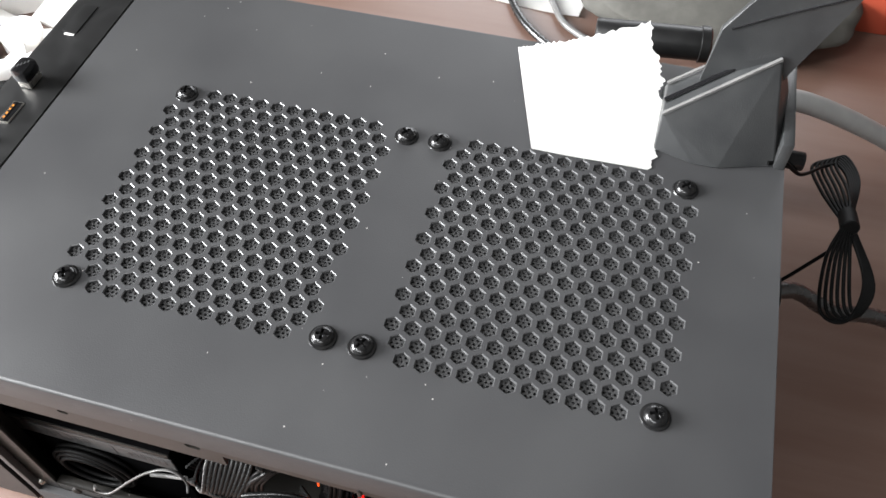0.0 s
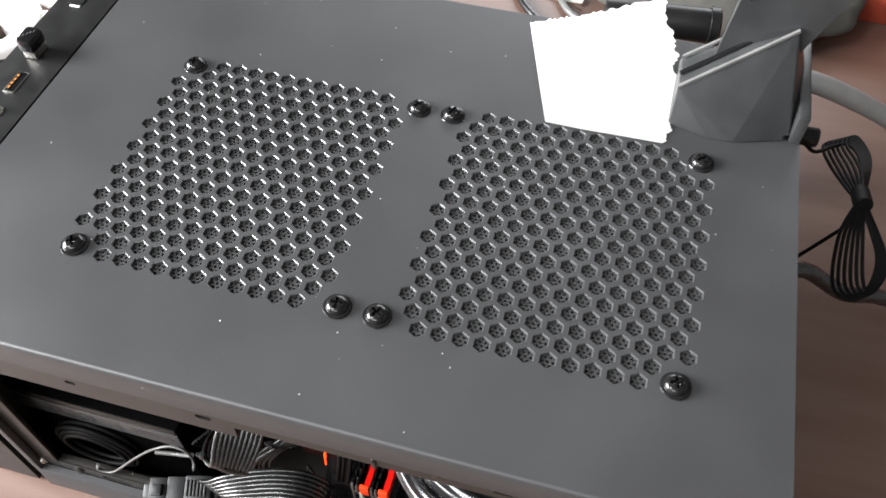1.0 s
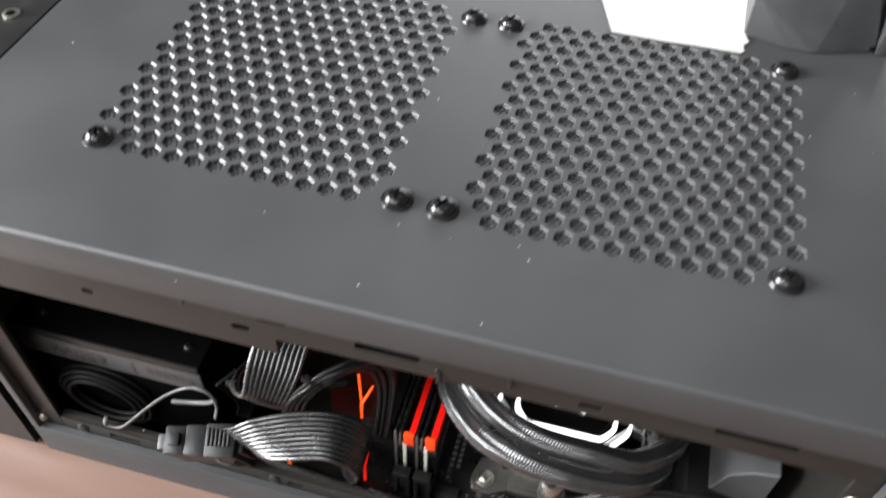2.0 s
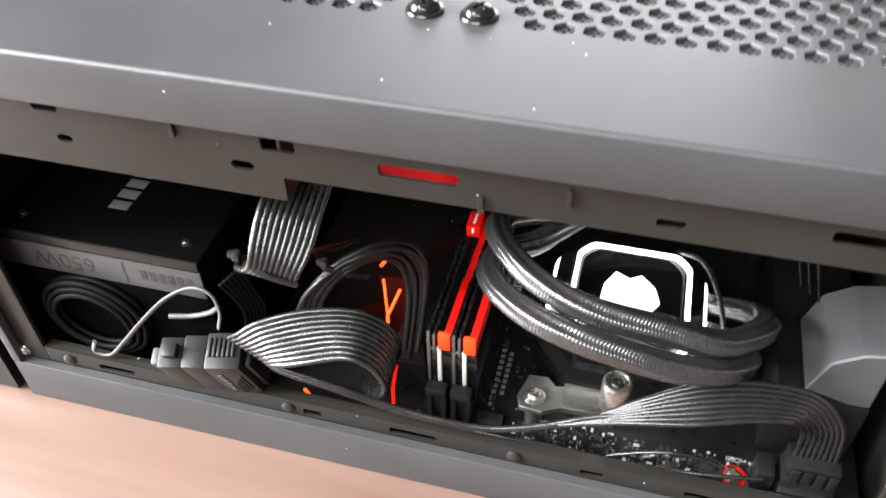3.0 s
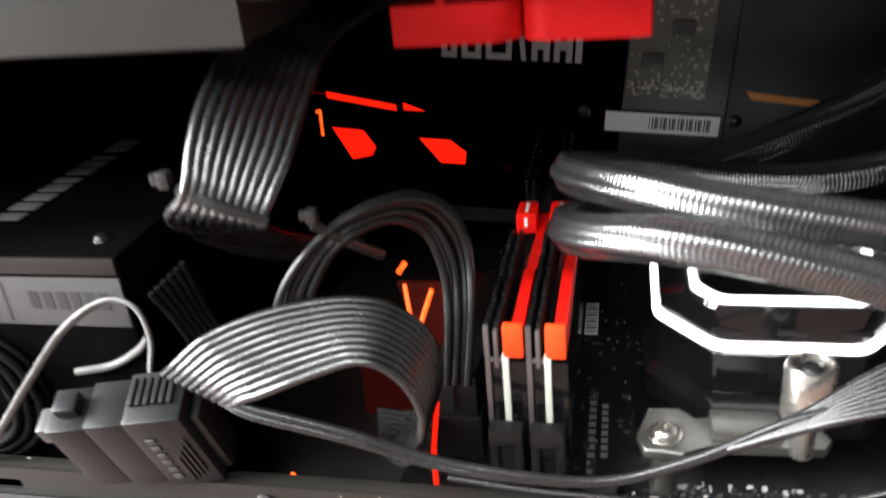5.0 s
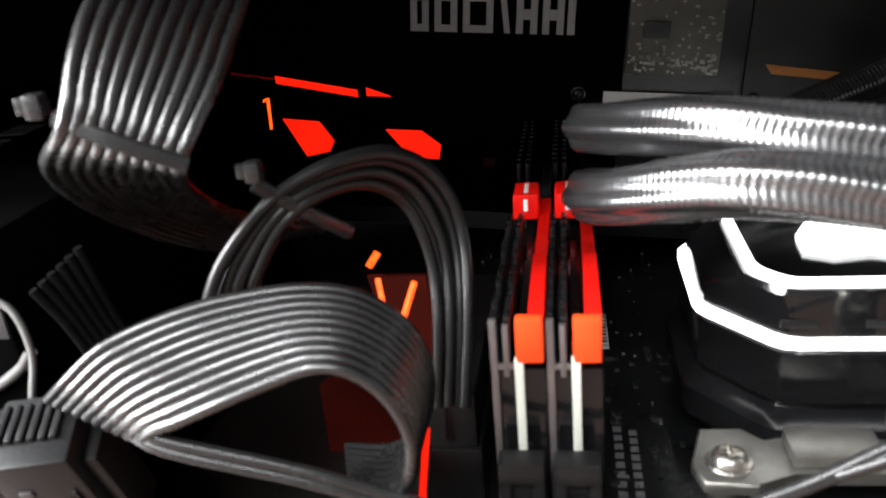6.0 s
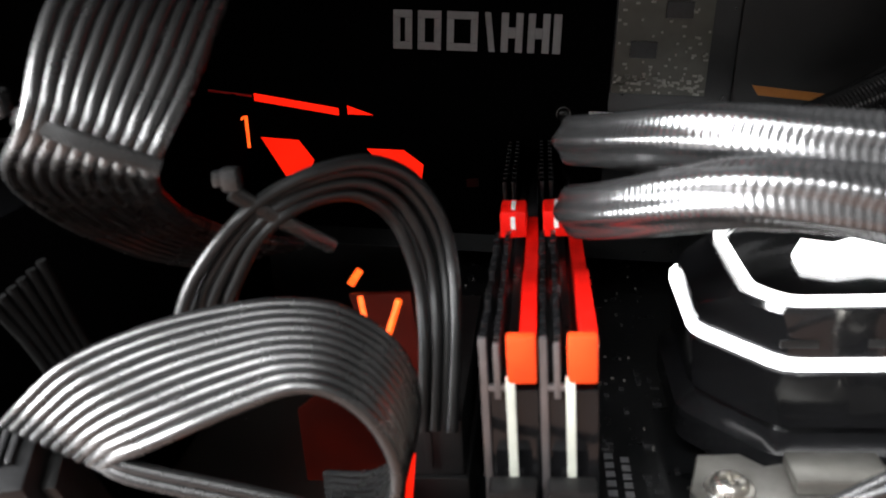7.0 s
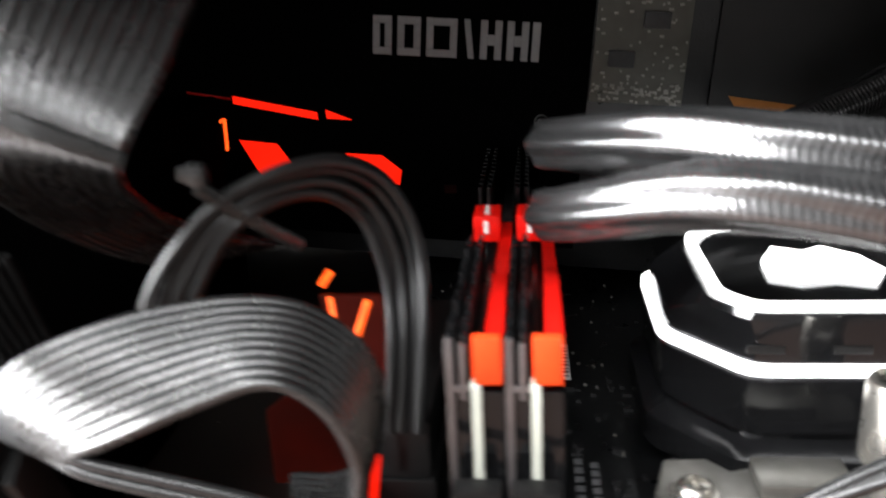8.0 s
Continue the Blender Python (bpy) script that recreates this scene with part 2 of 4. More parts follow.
def plate_with_holes(outline, holes, thick, place):
    """A sheet with real openings: outline and holes in sheet millimetres, place(a, b, depth) gives the point."""
    from mathutils.geometry import delaunay_2d_cdt
    pts, edges, faces = [], [], []
    for loop in [outline] + holes:
        s = len(pts)
        pts += [Vector(q) for q in loop]
        edges += [(s + i, s + (i + 1) % len(loop)) for i in range(len(loop))]
        faces.append(list(range(s, s + len(loop))))
    v2, e2, f2, _, _, came = delaunay_2d_cdt(pts, edges, faces, 1, 1e-5)
    f2 = [f for f, own in zip(f2, came) if list(own) == [0]]
    verts = [place(q.x, q.y, 0) for q in v2] + [place(q.x, q.y, thick) for q in v2]
    n = len(v2)
    polys = [tuple(f) for f in f2] + [tuple(i + n for i in reversed(f)) for f in f2]
    used = {}
    for f in f2:
        for i in range(len(f)):
            a, b = f[i], f[(i + 1) % len(f)]
            used[(a, b)] = used.get((a, b), 0) + 1
    for a, b in list(used):
        if (b, a) not in used:
            polys.append((b, a, a + n, b + n))
    me = bpy.data.meshes.new("sheet")
    me.from_pydata(verts, [], polys)
    me.update()
    bm = bmesh.new()
    bm.from_mesh(me)
    bpy.data.meshes.remove(me)
    return bm


def rect(a0, a1, b0, b1, cut=0.6):
    return [(a0 + cut, b0), (a1 - cut, b0), (a1, b0 + cut), (a1, b1 - cut), (a1 - cut, b1), (a0 + cut, b1), (a0, b1 - cut), (a0, b0 + cut)]


def words(text, height, mat, parent, m, depth=0.15, name="lettering", label=""):
    c = bpy.data.curves.new(name, "FONT")
    c.body, c.size, c.extrude, c.align_x, c.align_y = text, height * MM * 1.38, depth * MM, "CENTER", "CENTER"
    tmp = new("tmp_text", c)
    dg = bpy.context.evaluated_depsgraph_get()
    me = bpy.data.meshes.new_from_object(tmp.evaluated_get(dg))
    bpy.data.objects.remove(tmp)
    me.transform(m)
    me.materials.clear()
    me.materials.append(mat)
    ob = new(name, me)
    ob.parent = parent
    if label:
        ob["label"] = label
    return ob

# ---- the room: closed shell with west and north windows, south openings for fill ----
TABLE = -163.0


def wall(name, outline, holes, place):
    return tagged(part(name, plate_with_holes(outline, holes, 120, place), PAINT), "plain light grey painted room wall with an opening for light", "wall", kind="structure")


wall("wall_west", rect(-2000, 2200, -950, 2300, 1), [rect(-1010, 900, 50, 1200, 1)], lambda a, b, d: V(-1950 - d, a, b))
wall("wall_north", rect(-2070, 2200, -950, 2300, 1), [rect(-800, 800, 180, 1060, 1)], lambda a, b, d: V(a, 2150 + d, b))
# unseen wall, its two openings made for the added fill lamps
wall("wall_south", rect(-2070, 2200, -950, 2300, 1), [rect(-1550, -750, 1380, 2050, 1), rect(-750, 310, 620, 940, 1)], lambda a, b, d: V(a, -1050 - d, b))
tagged(part("wall_east", B(2200, 2320, -2070, 2270, -950, 2300, bevel=0), PAINT), "plain light grey painted room wall", "wall", kind="structure")
tagged(part("ceiling", B(-2070, 2320, -2070, 2270, 2300, 2420, bevel=0), PAINT), "light grey painted ceiling", "ceiling", kind="structure")
tagged(part("floor", B(-2070, 2320, -2070, 2270, -1000, -950, bevel=0), FLOORM), "brown wooden floor", "floor", kind="structure")

table = thing("table", "reddish brown varnished wooden table under the computer case", "table", at=(0, 0, 0))
part("tabletop", B(-750, 800, -420, 700, TABLE - 28, TABLE, bevel=3), WOOD, table)
for lx, ly in ((-700, -370), (750, -370), (-700, 650), (750, 650)):
    part("leg", B(lx - 30, lx + 30, ly - 30, ly + 30, -950, TABLE - 28, bevel=3), WOOD, table)

# ---- computer case ----
X0, X1, Y0, Y1 = -169.5, 151.5, -45.5, 181.0
PX, PY = 7.75, 6.81


def vent_centres(sign):
    out = []
    for r in range(17):
        y = 107.6 - r * PY
        if r % 2 == 0:
            ks = range(1, 12) if r in (0, 16) else range(14)
            xs = [15.05 + PX * k for k in ks]
        else:
            xs = [18.92 + PX * k for k in (range(12) if r in (1, 15) else range(13))]
        out += [(sign * x, y) for x in xs]
    return out


def hexagon(cx, cy, r, turn=90):
    return [(cx + r * math.cos(radians(60 * i + turn)), cy + r * math.sin(radians(60 * i + turn))) for i in range(6)]


case = thing("computer_case", "small black powder-coated steel computer case with its side panel taken off", "computer case")
VENT = [hexagon(x, y, 3.4) for s in (-1, 1) for x, y in vent_centres(s)]
part("top_panel", plate_with_holes([(X0, Y0 + 1.2), (X1, Y0 + 1.2), (X1, Y1), (X0, Y1)], VENT, 0.9, lambda a, b, d: V(a, b, -d)), CASE, case, "black textured steel top with two hexagon-hole vents", 20)
rim = bmesh.new()
for s in (-1, 1):
    for x, y in vent_centres(s):
        rows = [[rim.verts.new(V(a, c, z)) for a, c in hexagon(x, y, r)] for r, z in ((3.41, -0.005), (3.05, -0.34), (3.0, -0.95))]
        for p, q in zip(rows, rows[1:]):
            for i in range(6):
                rim.faces.new((p[i], p[(i + 1) % 6], q[(i + 1) % 6], q[i]))
rim_me = bpy.data.meshes.new("vent_rims")
rim.to_mesh(rim_me)
rim.free()
tagged(part("vent_rims", rim_me, RIM, case, "", 20), kind="stuff")
lip = [(Y0 + 1.2, 0), (Y0 + 0.6, -0.15), (Y0 + 0.15, -0.6), (Y0, -1.2), (Y0, -15.0), (Y0 + 0.3, -15.5), (Y0 + 3.6, -15.5), (Y0 + 3.6, -14.6), (Y0 + 1.1, -14.4), (Y0 + 1.1, -1.15)]
part("top_lip", prism(bmesh.new(), lip, "x", X0, X1), CASE, case, "folded front edge of the steel top", 50)
part("rear_lip", B(X1 - 1.0, X1 + 0.2, Y0 + 2, Y1, -13, -0.4, bevel=0.3), CASE, case)
part("far_lip", B(X0, X1, Y1 - 0.2, Y1 + 1.0, -13, -0.4, bevel=0.3), CASE, case)

# dust filters: fine perforated sheets under the vents
for s in (-1, 1):
    bm = bmesh.new()
    p, q = PX / 4, PY / 4
    for r in range(-3, 69):
        for k in range(-4, 57):
            cx, cy = s * (15.05 + p * (k + 0.5 * (r % 2))), 107.6 - r * q
            o = [bm.verts.new(V(a, b, -1.2)) for a, b in hexagon(cx, cy, p * 0.577 * 1.03)]
            n = [bm.verts.new(V(a, b, -1.2)) for a, b in hexagon(cx, cy, p * 0.577 * 0.54)]
            d = [bm.verts.new(V(a, b, -2.0)) for a, b in hexagon(cx, cy, p * 0.577 * 0.52)]
            for i in range(6):
                j = (i + 1) % 6
                bm.faces.new((o[i], o[j], n[j], n[i]))
                bm.faces.new((n[i], n[j], d[j], d[i]))
    me = bpy.data.meshes.new("dust_filter")
    bm.to_mesh(me)
    bm.free()
    part("dust_filter", me, MESHM, case, "fine perforated black dust filter under the vent")

# pan-head screws with washer rim and cross recess
def screw_mesh():
    bm = bmesh.new()
    prof = [(5.2, 0.0), (5.35, 0.35), (5.1, 0.75), (4.55, 0.9), (4.2, 0.95), (4.15, 1.3), (3.9, 2.0), (3.3, 2.7), (2.75, 3.02)]
    prof += [(r, 3.5 - 0.062 * r * r) for r in (2.4, 2.1, 1.8, 1.5, 1.2, 0.9, 0.6, 0.3)]
    lathe(bm, prof, 64)
    for v in bm.verts:
        x, y, z = v.co / MM
        if z > 2.6 and ((abs(x) < 0.55 and abs(y) < 2.3) or (abs(y) < 0.55 and abs(x) < 2.3)):
            v.co.z -= MM * 1.5
    return mesh_of("screw", bm)


screw_me, bright_screw_me = screw_mesh(), screw_mesh()
for k, (sx, sy) in enumerate([(-112.5, 105), (-7.5, 105), (-7.5, 0), (-112.5, 0), (7.5, 105), (112.5, 105), (112.5, 0), (7.5, 0)]):
    ob = part("screw", screw_me, SCREW, case, "black cross-head screw", 40)
    ob.location = V(sx, sy, 0)
    ob.rotation_euler = (0, 0, radians((17, 52, 5, 31, 70, 44, 12, 61)[k]))

# upper frame behind the lip
up = [(-164, -15), (-164, -39), (-36, -39), (-36, -31), (150, -31), (150, -15)]
slots = [rect(-109, -101, -20.5, -17.5), rect(-104.5, -99.5, -30.5, -28, 1), rect(-41, -31.5, -22.5, -17.8, 0.5), rect(-51, -44, -30.3, -27.3, 1.2), rect(-9, 12, -25, -21.3, 0.8), rect(61, 68, -27.3, -24.8, 0.5), rect(100, 124, -24, -20.5, 0.8)]
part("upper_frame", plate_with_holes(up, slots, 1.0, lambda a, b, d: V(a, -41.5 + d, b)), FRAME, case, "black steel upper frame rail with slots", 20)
part("frame_fold", B(-37.0, -36.0, -40.4, -8, -39, -16, bevel=0.2), FRAME, case)
part("frame_fold", B(-163, -37.1, -40.4, -36.5, -39.7, -38.8, bevel=0.2), FRAME, case)
part("frame_fold", B(-35.9, 150, -40.4, -33.5, -31.9, -30.9, bevel=0.2), FRAME, case)
for tx, tz in ((40, -22.5), (-66, -19.5), (18, -29.0)):
    part("tab", B(tx - 0.7, tx + 0.7, -42.6, -41.4, tz - 2.6, tz + 2.6, bevel=0.2), FRAME, case)

# bottom tray: outer lip, recessed flange and floor
tray = [(Y0 - 0.5, -162.5), (Y0 - 0.5, -142.6), (Y0, -142.0), (-42.3, -142.0), (-42.3, -143.2), (Y0 + 0.8, -143.4), (Y0 + 0.8, -162.5)]
part("tray_lip", prism(bmesh.new(), tray, "x", -164, X1), CASE, case, "folded front edge of the steel bottom tray", 50)
low = [(-150.5, -150), (150, -150), (150, -134), (-150.5, -134)]
lslots = [rect(-128, -113, -140.5, -137.5), rect(-45.5, -38.5, -140.6, -137.6, 0.6), rect(-13, 4, -140.6, -137.4), rect(54, 62, -140.6, -137.9, 0.6), rect(88, 104, -140.6, -137.6)]
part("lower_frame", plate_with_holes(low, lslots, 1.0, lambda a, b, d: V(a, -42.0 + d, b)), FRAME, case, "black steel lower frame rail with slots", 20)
part("frame_fold", B(-150.5, 150, -41, -37.5, -135, -134.1, bevel=0.2), FRAME, case)
for rx in (-140.5, -51, 31.5):
    part("rivet", lathe(bmesh.new(), [(2.6, 0), (2.5, 0.6), (1.9, 1.1), (0.9, 1.35)], 20, m=Matrix.Translation(V(rx, -42.0, -138.6)) @ pose(0, 0, 0, 90)), FRAME, case)
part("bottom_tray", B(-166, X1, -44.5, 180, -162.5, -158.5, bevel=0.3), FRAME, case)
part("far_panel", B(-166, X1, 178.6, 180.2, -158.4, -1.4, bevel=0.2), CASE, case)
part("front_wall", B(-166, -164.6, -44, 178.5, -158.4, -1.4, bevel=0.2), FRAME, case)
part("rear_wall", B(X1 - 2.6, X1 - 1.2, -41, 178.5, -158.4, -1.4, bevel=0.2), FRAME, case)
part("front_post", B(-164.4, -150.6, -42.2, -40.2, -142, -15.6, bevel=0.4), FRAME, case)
part("front_post_edge", B(-164.4, -160.8, Y0 - 0.4, -42.4, -142, -15.6, bevel=0.4), CASE, case)
part("rear_post", B(141.5, 151.3, -41.8, -40.4, -133.9, -31.2, bevel=0.3), FRAME, case)
part("rear_post_edge", B(148.5, 151.4, Y0 - 0.2, -42.0, -142, -15.6, bevel=0.4), CASE, case)
for sx, sz in ((-160.5, -138.5), (145.5, -60), (144.5, -42)):
    ob = part("screw", bright_screw_me, STEEL, case, "small bright screw", 40)
    ob.matrix_local = Matrix.Translation(V(sx, -42.3, sz)) @ pose(0, 0, 0, 90) @ Matrix.Scale(0.5, 4)

# front bezel with its ports
bez = [(-170.6, 0), (-196, 0), (-199, -0.8), (-201, -3), (-201, -162), (-170.6, -162)]
part("front_bezel", prism(bmesh.new(), bez, "y", Y0, Y1), DARK, case, "black plastic front bezel strip", 30)
usb = part("usb_port", B(-187, -181.6, 67.2, 80.6, -2, 0.5, bevel=0.3), STEEL, case, "empty metal usb port")
# thin black plate on the solid port, painting the dark of its opening
part("port_dark_plate", B(-186.5, -182.1, 67.8, 80.0, 0.5, 0.56, bevel=0), GLOSS, usb)
part("port_tongue", B(-186.0, -184.6, 68.4, 79.4, 0.56, 0.8, bevel=0.05), DARK, usb)
for k in range(4):
    part("contact", B(-185.8, -184.8, 69.4 + k * 2.5, 70.6 + k * 2.5, 0.8, 0.95, bevel=0), GOLD, usb)
jack = part("audio_jack", lathe(bmesh.new(), [(3.4, 0), (3.4, 0.5), (3.0, 0.7), (1.9, 0.7), (1.8, -1.5)], 24, at=(-182.5, 55, 0)), STEEL, case, "round headphone jack with pale rim")
button = part("power_button", B(-192.5, -184.5, 130.5, 152, 0.02, 0.5, bevel=0.25), DARK, case, "rectangular black power button")
part("button_line", B(-190, -184.8, 128.4, 129.6, 0.05, 0.5, bevel=0.1), WPLASTIC, button)
dongle = thing("usb_receiver", "tiny black wireless usb receiver plugged into the front port", "usb receiver")
part("receiver_body", B(-190.4, -182.8, 88.5, 99.5, 3.6, 11.0, bevel=2.2), GLOSS, dongle)
part("receiver_plug", B(-189.4, -183.4, 89.4, 98.6, 0.4, 3.7, bevel=0.2), STEEL, dongle)
for k in range(5):
    part("printed_bar", B(-189.2 + k * 1.1, -188.6 + k * 1.1, 90.6 + k * 1.2, 92.2 + k * 1.2, 11.0, 11.08, bevel=0), LABEL, dongle)


def case_fan(cx):
    fan = thing("case_fan", "black square case fan screwed under the top vent", "fan", "fans under the top")
    part("fan_frame", plate_with_holes(rect(cx - 59.5, cx + 59.5, -7.2, 111.8, 4), [[(cx + 57.5 * math.cos(2 * math.pi * i / 48), 52.3 + 57.5 * math.sin(2 * math.pi * i / 48)) for i in range(48)]], 25, lambda a, b, d: V(a, b, -3.6 - d)), DARK, fan, "", 30)
    part("fan_back", lathe(bmesh.new(), [(58.4, -28.4), (58.4, -27.6)], 40, at=(cx, 52.3, 0)), DARK, fan)
    part("hub", lathe(bmesh.new(), [(20, -24), (20, -6), (18.5, -4.6)], 32, at=(cx, 52.3, 0)), DARK, fan)
    for k in range(7):
        bm = bmesh.new()
        ring = []
        for r in (19.5, 30, 42, 55.5):
            row = []
            for h in range(5):
                a = 2 * math.pi * k / 7 + 0.16 * h + 0.004 * r * h * 0.4
                row.append(bm.verts.new(V(cx + r * math.cos(a), 52.3 + r * math.sin(a), -8 - 3.6 * h)))
            ring.append(row)
        for a, b in zip(ring, ring[1:]):
            for h in range(4):
                bm.faces.new((a[h], a[h + 1], b[h + 1], b[h]))
        bmesh.ops.solidify(bm, geom=bm.faces[:], thickness=0.0012)
        part("blade", bm, DARK, fan)
    return fan


case_fan(-61.5)
case_fan(61.5)

# red latch hanging under the upper frame
latch = thing("red_latch", "red plastic double-winged latch under the case's upper rail", "latch")


def wing(outer, inner):
    """A flat grip whose front face curls back towards the middle of the latch."""
    way = 1 if inner > outer else -1
    front = [(outer, -14.5), (outer, -20.6), (outer + way * 0.4, -21)]
    for k in range(9):
        a = radians(90 * k / 8)
        front.append((inner - way * 5.5 * (1 - math.sin(a)), -21 + 6.0 * (1 - math.cos(a))))
    front.append((inner, -14.5))
    bm = prism(bmesh.new(), front, "z", -44.8, -37.6)
    return bm


part("wing", wing(-16.5, 6.9), REDP, latch)
part("wing", wing(30, 7.1), REDP, latch)
part("arm", B(-8, -6.2, -20.5, -18, -38.8, -24, bevel=0.3), REDP, latch)
part("arm", B(21, 22.8, -20.5, -18, -38.8, -24, bevel=0.3), REDP, latch)
part("bar", B(-9, 24, -20.5, -16, -26, -23.8, bevel=0.5), REDP, latch)
# ---- power supply ----
psu = thing("power_supply", "black modular power supply box with a grey rating label", "power supply")
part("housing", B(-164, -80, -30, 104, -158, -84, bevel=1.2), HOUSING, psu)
part("edge_trim", B(-163, -80.6, -30.6, -29.4, -88.6, -84.6, bevel=0.4), FRAME, psu)
plabel = part("rating_label", B(-162, -80.4, -30.5, -29.9, -101.5, -89.4, bevel=0.1), LABEL, psu, "long grey rating label along the upper edge")
words("650W", 7.2, CHIP, plabel, Matrix.Translation(V(-134.5, -30.55, -95.3)) @ pose(0, 0, 0, 90, 0, 0) @ pose(0, 0, 0, 0, 0, 180), 0.05, "wattage_print")
part("label_line", B(-110.6, -110.1, -30.62, -30.5, -100.5, -90.5, bevel=0), CHIP, plabel)
for k in range(6):
    part("printed_bar", B(-104 + k * 3.5, -101.6 + k * 3.5, -30.62, -30.5, -97.2, -92.8, bevel=0), CHIP, plabel)
for k in range(10):
    w = (4.2, 4.4, 4.4, 4.6, 3.2, 4.6, 4.4, 2.0, 4.6, 4.2)[k]
    bm = bmesh.new()
    box(bm, -124.5 - 0.03 * k, -117.0 - 0.03 * k, -12 + k * 6.1, -12 + k * 6.1 + w, -84.0, -83.75, bevel=0.05)
    if k % 2:
        box(bm, -122.8, -118.4, -10.9 + k * 6.1, -10.9 + k * 6.1 + w * 0.4, -83.8, -83.7, bevel=0)
    part("printed_block", bm, PRINT, psu, "grey block of the printed mark" if k == 0 else "")
for sx, sy in ((-88, -22), (-152, -22)):
    ob = part("screw", screw_me, SCREW, psu, "", 40)
    ob.matrix_local = Matrix.Translation(V(sx, sy, -84)) @ Matrix.Scale(0.4, 4)

# ---- motherboard ----
BOARD = -144.0
board = thing("motherboard", "black mini motherboard lying flat in the case", "motherboard")
part("circuit_board", B(-25, 145, -38, 132, BOARD - 1.6, BOARD, bevel=0.2), PCB, board)
for sx, sy in ((-21, -33), (104.5, -28), (-21, 125), (140, 125)):
    part("standoff", lathe(bmesh.new(), [(2.6, 0), (2.6, 12.6)], 6, at=(sx, sy, -158.5)), STEEL, board)
ring = part("screw_ring", lathe(bmesh.new(), [(4.4, 0), (4.4, 0.3), (3.7, 0.35), (3.6, 0.1)], 28, at=(104.5, -28, BOARD)), REDM, board, "red ring round a board screw")
ob = part("screw", bright_screw_me, STEEL, board, "", 40)
ob.matrix_local = Matrix.Translation(V(104.5, -28, BOARD + 0.2)) @ Matrix.Scale(0.58, 4)
rnd = random.Random(4)


def chips(name, count, x0, x1, y0, y1, mat, lo, hi, tall):
    bm = bmesh.new()
    for _ in range(count):
        x, y = rnd.uniform(x0, x1), rnd.uniform(y0, y1)
        a, b = rnd.uniform(lo, hi), rnd.uniform(lo, hi) * 0.6
        if rnd.random() < 0.5:
            a, b = b, a
        box(bm, x - a / 2, x + a / 2, y - b / 2, y + b / 2, BOARD + 0.02, BOARD + rnd.uniform(0.4, tall), bevel=0)
    return tagged(part(name, bm, mat, board), kind="stuff")


chips("small_component", 150, 30, 122, -36, -22, CHIP, 0.9, 2.4, 1.0)
chips("solder_pad", 210, 30, 118, -36.5, -22, SOLDER, 0.4, 1.5, 0.7)
chips("small_component", 110, -22, 32, -36, 40, CHIP, 0.9, 2.2, 1.0)
chips("solder_pad", 90, -22, 34, -34, 100, SOLDER, 0.35, 0.9, 0.5)
chips("silk_print", 110, 28, 118, -36.5, -20, MARK, 0.4, 2.2, 0.06)
for cx, cy, a, b, h in ((76, -33.5, 6, 5, 1.4), (84, -30, 4.5, 4.5, 1.2), (92, -33, 3.2, 6, 1.4), (56, -34, 5, 3.4, 1.2), (47, -33, 4, 4, 1.1), (96, -26, 5, 5, 1.2), (66, -33, 3, 3, 1)):
    c = part("chip", B(cx - a / 2, cx + a / 2, cy - b / 2, cy + b / 2, BOARD, BOARD + h, bevel=0.12), CHIP, board)
    for k in range(4):
        part("pin", B(cx - a / 2 + (k + 0.3) * a / 4, cx - a / 2 + (k + 0.65) * a / 4, cy - b / 2 - 0.7, cy - b / 2, BOARD, BOARD + 0.35, bevel=0), SOLDER, c)
part("board_plate", B(13.6, 24.5, -30, -24.6, BOARD, BOARD + 3.2, bevel=0.4), CHIP, board, "small grey plate at the board's edge")
part("board_sticker", B(14.6, 18.4, 40, 58, BOARD, BOARD + 0.3, bevel=0), WHITE, board, "white barcode sticker on the board")
for k in range(9):
    part("printed_bar", B(15.0, 18.0, 41 + k * 1.8, 41.5 + k * 1.8 + 0.4 * (k % 2), BOARD + 0.3, BOARD + 0.36, bevel=0), CHIP, board)
for k in range(11):
    part("printed_bar", B(17.5, 19.2, -20 + k * 2.9, -18.2 + k * 2.9, BOARD, BOARD + 0.08, bevel=0), PRINT, board)
for k in range(8):
    part("printed_bar", B(20.6, 22.2, -14 + k * 2.7, -12.2 + k * 2.7, BOARD, BOARD + 0.08, bevel=0), PRINT, board)
words("HDMI", 2.0, MARK, board, Matrix.Translation(V(105.5, -21.2, BOARD + 0.1)) @ pose(0, 0, 0, 0, 0, 180), 0.05, "port_print")
# main power socket with plug
sock = part("power_socket", B(-18.5, -6.5, -17, 35, BOARD, BOARD + 12, bevel=0.5), DARK, board, "long black power socket")
part("socket_latch", B(-20.3, -18.4, 2, 12, BOARD + 4, BOARD + 19, bevel=0.5), DARK, sock)
plug = thing("power_plug", "black power plug pushed into the board's long socket", "plug")
part("plug_body", B(-17.8, -7.2, -16.4, 34.4, BOARD + 12.05, BOARD + 23, bevel=0.6), DARK, plug)
for sx, sy in ((-13, -10), (-13, 12)):
    part("plug_key", B(sx - 0.6, sx + 0.6, sy - 6.9, sy - 6.3, BOARD + 14, BOARD + 21, bevel=0.1), DARK, plug)
